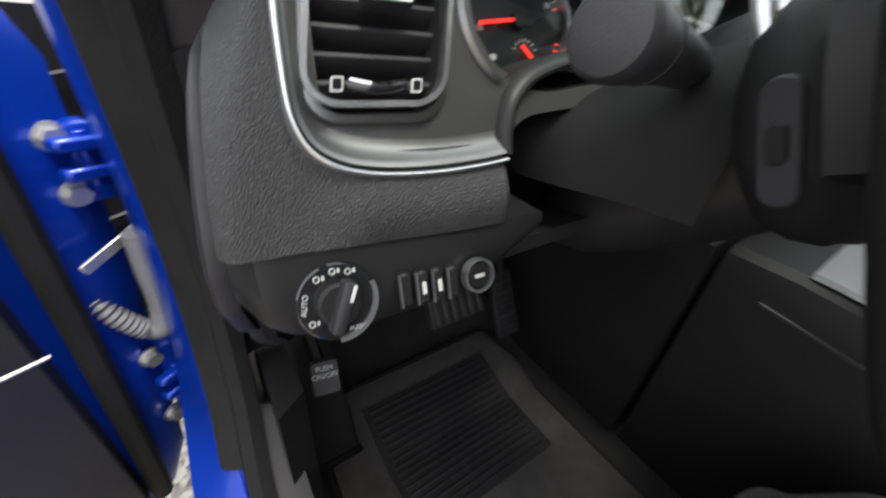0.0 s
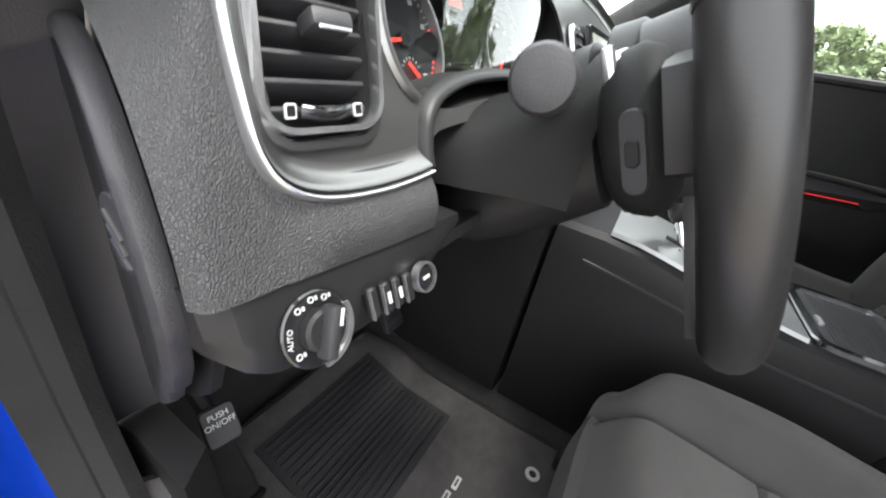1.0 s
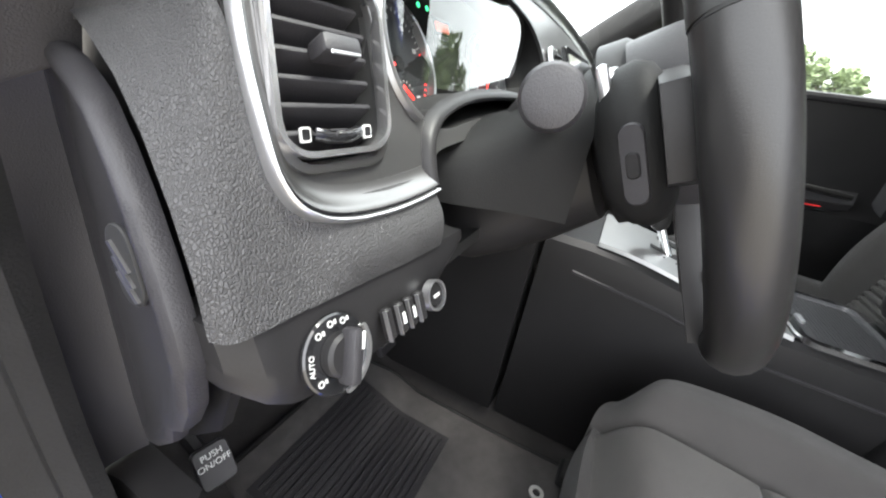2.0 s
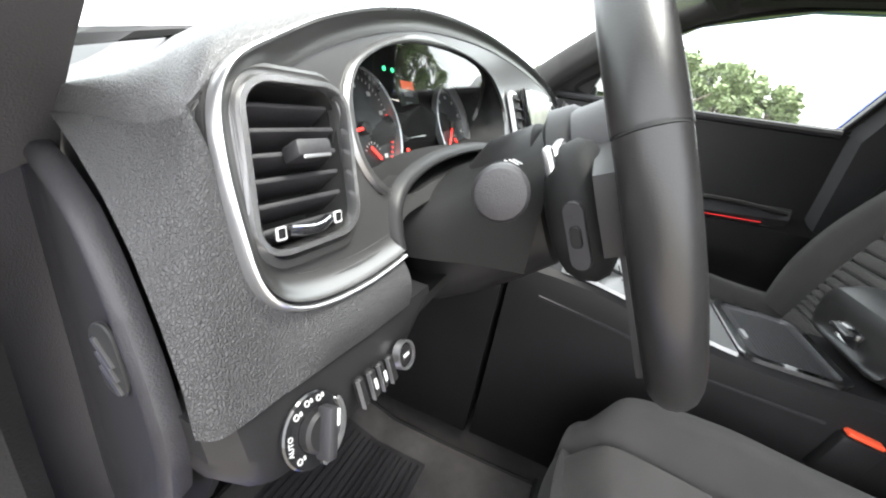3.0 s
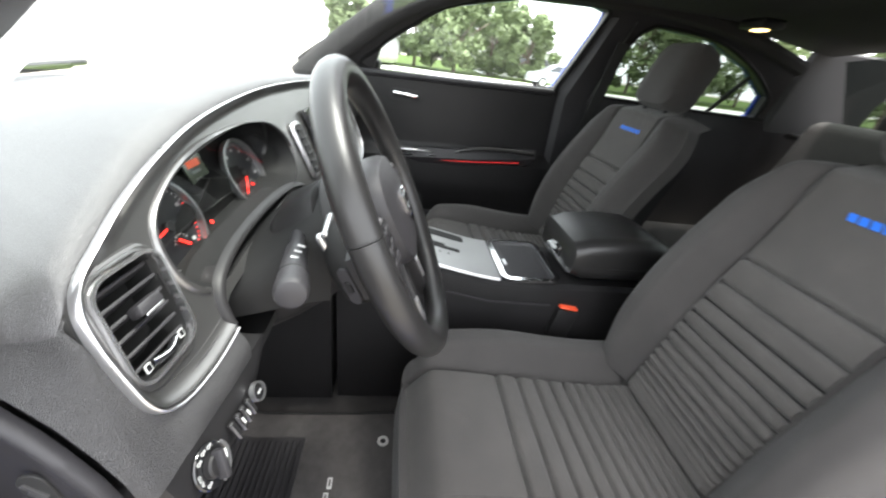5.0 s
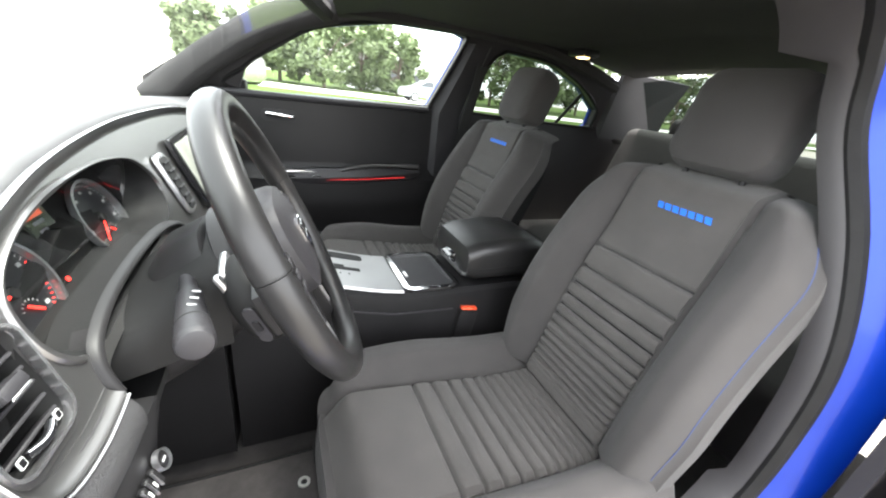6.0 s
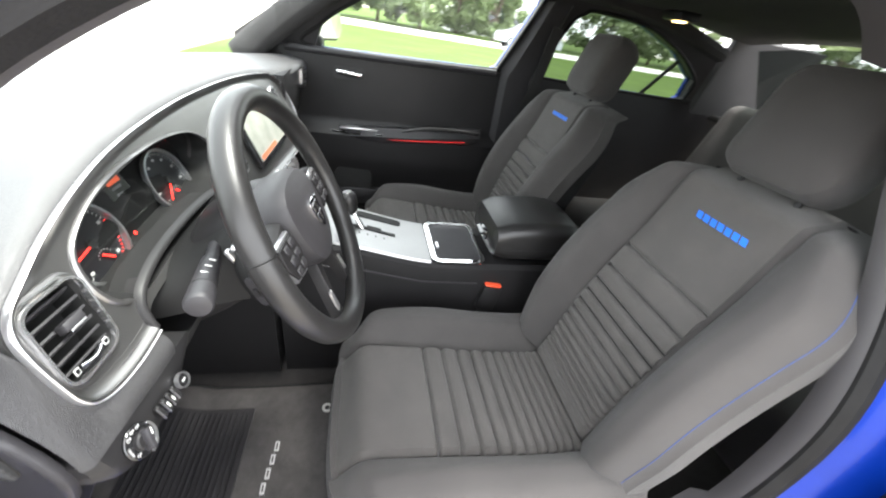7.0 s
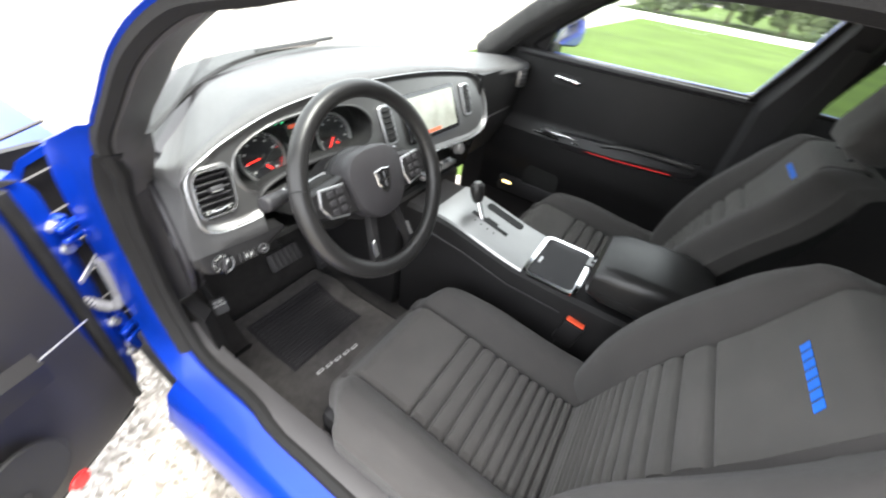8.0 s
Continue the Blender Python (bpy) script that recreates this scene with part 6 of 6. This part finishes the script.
        rings.append([p + q @ Vector((r * math.cos(2 * math.pi * k / 12), r * math.sin(2 * math.pi * k / 12), 0)) for k in range(12)])
    part("tube", loft(rings), CONDUIT, hose)
    part("check_strap", rbox((-0.035, -0.002, -0.006), (0.035, 0.002, 0.006), 0.001, 1, pose(-0.752, 0.458, 0.655, 0, -20, 35)), STEEL, ob)


open_door()


def fender():
    solo("fender_inner", sheet(lambda u, v: (-0.79 + 0.13 * u, 0.61 + 0.02 * u, 0.25 + 0.60 * v), 4, 10, 0.02, (0, 1, 0)), SMOOTH, "black plastic fender liner in the door gap", "fender liner", "structure")
    lin = bpy.data.objects["fender_inner"]
    for i in range(7):
        part("louvre", tube([(-0.78, 0.602, 0.36 + 0.085 * i), (-0.67, 0.618, 0.385 + 0.085 * i)], 0.0035, 5), FINE, lin)
    solo("fender", loft([[(-0.76, y, 0.24), (-0.80, y, 0.45), (-0.81, y, 0.62), (-0.79, y, 0.76), (-0.74, y, 0.83), (-0.66, y, 0.86), (-0.66, y, 0.845), (-0.735, y, 0.815), (-0.775, y, 0.75), (-0.795, y, 0.62), (-0.785, y, 0.45), (-0.75, y, 0.25)] for y in (0.615, 0.9, 1.25, 1.7)]), PAINT, "glossy bright blue front wing of the car", "car body", "structure")


fender()
solo("hinge_pillar", sheet(lambda u, v: (-0.690 + 0.012 * u, 0.350 + 0.265 * u, 0.22 + 0.62 * v), 6, 8, 0.02, (1, 0, 0)), SMOOTH, "black sealed hinge pillar inside the door gap", "car body", "structure")


# ---- footwell ----
def floor_mats():
    for x0, nm in ((-0.385, "floor_mat"), (0.36, "floor_mat")):
        ob = thing(nm, "dark grey carpet floor mat with ribbed heel pad and steel eyelets", "floor mat", (x0, 0.15, 0.235), "floor mats")
        def surf(x, y):
            return 0.246 + 0.30 * max(0, y - 0.30) + 0.004 * math.sin(11 * x) * math.sin(9 * y)
        def fn(u, v):
            w = 0.215 - 0.03 * smooth01((v - 0.8) / 0.2)
            x = x0 + (2 * u - 1) * w
            y = -0.065 + 0.52 * v
            edge = 0.008 * (1 - smooth01(min(u, 1 - u) / 0.05)) + 0.006 * (1 - smooth01(min(v, 1 - v) / 0.05))
            return (x, y, surf(x, y) - edge)
        part("mat_base", sheet(fn, 30, 40, 0.008), MAT, ob)
        part("edge_binding", sweep([Vector(fn(u, v)) for u, v in [(0.005 + 0.99 * i / 20, 0.005) for i in range(20)] + [(0.995, 0.005 + 0.99 * i / 20) for i in range(20)] + [(0.995 - 0.99 * i / 20, 0.995) for i in range(20)] + [(0.005, 0.995 - 0.99 * i / 20) for i in range(20)]], circle(0.005, 6), loop=True, out=(0, 0, 1)), RUBBER, ob)
        xl, xr, y0, y1 = x0 - 0.135, x0 + 0.14, 0.190, 0.405
        pad = part("heel_pad", sheet(lambda u, v: (xl + (xr - xl) * u, y0 + (y1 - y0) * v, surf(xl + (xr - xl) * u, y0 + (y1 - y0) * v) + 0.003), 10, 14, 0.004), FINE, ob)
        for i in range(17):
            y = y0 + 0.012 + (y1 - y0 - 0.024) * i / 16
            part("rib", tube([(xl + 0.012, y, surf(xl, y) + 0.004), (x0, y, surf(x0, y) + 0.004), (xr - 0.012, y, surf(xr, y) + 0.004)], 0.0032, 5), FINE, pad)
        for s in (-0.145, 0.128):
            e = (x0 + s, 0.012, surf(x0 + s, 0.012) + 0.001)
            part("eyelet", ring(e, (0, 0, 1), 0.013, 0.006, 0.004, 28), STEEL, ob)
            # black disc painted as the shaded hole, nothing is cut
            part("eyelet_hole_shade", disc(e, (0, 0, 1), 0.007, 0.001, 16), DARK, ob)
        for i in range(5):
            xx = x0 - 0.092 + 0.031 * i
            yy = 0.134 - 0.004 * i
            part("woven_mark", rbox((xx - 0.012, yy - 0.0050, surf(xx, yy) + 0.0015), (xx + 0.012, yy + 0.0050, surf(xx, yy) + 0.0035), 0.001, 1), WHITEINK, ob, "pale woven word shown as plain blocks" if i == 0 else "")
            part("woven_gap", rbox((xx - 0.0070, yy - 0.0018, surf(xx, yy) + 0.003), (xx + 0.0070, yy + 0.0018, surf(xx, yy) + 0.0042), 0, 1), MAT, ob)


floor_mats()


def pedals():
    b = thing("brake_pedal", "wide ribbed brake pedal hanging under the dashboard", "pedal", (-0.375, 0.37, 0.50))
    part("pad", rbox((-0.052, -0.008, -0.028), (0.052, 0.008, 0.028), 0.006, 2, pose(-0.375, 0.365, 0.50, -32, 0, 0)), FINE, b)
    for i in range(6):
        part("grip_rib", rbox((-0.004, -0.012, -0.024), (0.004, -0.006, 0.024), 0.001, 1, pose(-0.375 - 0.040 + 0.016 * i, 0.365, 0.50, -32, 0, 0)), TRIMGREY, b)
    part("arm", tube([(-0.375, 0.37, 0.505), (-0.365, 0.44, 0.58), (-0.36, 0.46, 0.74)], 0.008, 6), SMOOTH, b)
    a = thing("accelerator_pedal", "narrow black accelerator pedal", "pedal", (-0.235, 0.39, 0.43))
    part("pad", rbox((-0.026, -0.008, -0.065), (0.026, 0.008, 0.065), 0.006, 2, pose(-0.235, 0.385, 0.43, -28, 0, 0)), FINE, a)
    for i in range(5):
        part("grip_rib", rbox((-0.020, -0.012, -0.002), (0.020, -0.006, 0.002), 0.001, 1, pose(-0.235, 0.385, 0.43, -28, 0, 0) @ Matrix.Translation((0, 0, -0.045 + 0.022 * i))), TRIMGREY, a)
    part("arm", tube([(-0.235, 0.395, 0.46), (-0.23, 0.47, 0.62)], 0.007, 6), SMOOTH, a)
    p = thing("parking_brake_pedal", "black parking brake pedal with white push lettering", "pedal", (-0.55, 0.35, 0.48))
    pm = facing((-0.595, 0.335, 0.492), (-0.15, -0.75, 0.65))
    part("pad", plate(rounded(0.034, 0.042, 0.006), 0.008, pm, 0.002), FINE, p)
    words("PUSH", 0.0085, pm @ Matrix.Translation((0, 0.011, 0.0085)), WHITEINK, p)
    words("ON/OFF", 0.0085, pm @ Matrix.Translation((0, 0.002, 0.0085)), WHITEINK, p)
    part("arm", tube([(-0.595, 0.35, 0.490), (-0.600, 0.41, 0.55), (-0.600, 0.44, 0.68)], 0.008, 6), SMOOTH, p)
    f = thing("foot_rest", "black carpeted foot rest beside the kick panel", "foot rest", (-0.60, 0.42, 0.28))
    part("pad", rbox((-0.055, -0.01, -0.12), (0.055, 0.01, 0.12), 0.008, 2, pose(-0.60, 0.43, 0.355, -38, 0, 0)), CARPET, f)
    part("edge_trim", rbox((-0.058, -0.012, -0.006), (0.058, 0.012, 0.006), 0.004, 1, pose(-0.60, 0.355, 0.265, -38, 0, 0)), RUBBER, f)


pedals()


# ---- rear door gap behind the pillar ----
def rear_gap():
    h = thing("rear_wiring_conduit", "grey corrugated wiring conduit behind the door pillar", "wiring conduit", (-0.72, -0.80, 0.45))
    pth = spline([(-0.700, -0.78, 0.52), (-0.715, -0.80, 0.48), (-0.722, -0.81, 0.43), (-0.712, -0.80, 0.39), (-0.695, -0.78, 0.37)], 50)
    rings = []
    for i, p in enumerate(pth):
        t = (pth[min(i + 1, 49)] - pth[max(i - 1, 0)]).normalized()
        q = t.to_track_quat("Z", "Y").to_matrix()
        r = 0.0125 + (0.0016 if i % 2 else -0.001)
        rings.append([p + q @ Vector((r * math.cos(2 * math.pi * k / 12), r * math.sin(2 * math.pi * k / 12), 0)) for k in range(12)])
    part("tube", loft(rings), CONDUIT, h)
    part("boot_collar", disc((-0.694, -0.778, 0.535), (-0.3, -0.2, -0.9), 0.017, 0.02, 20, 0.004), RUBBER, h)


rear_gap()
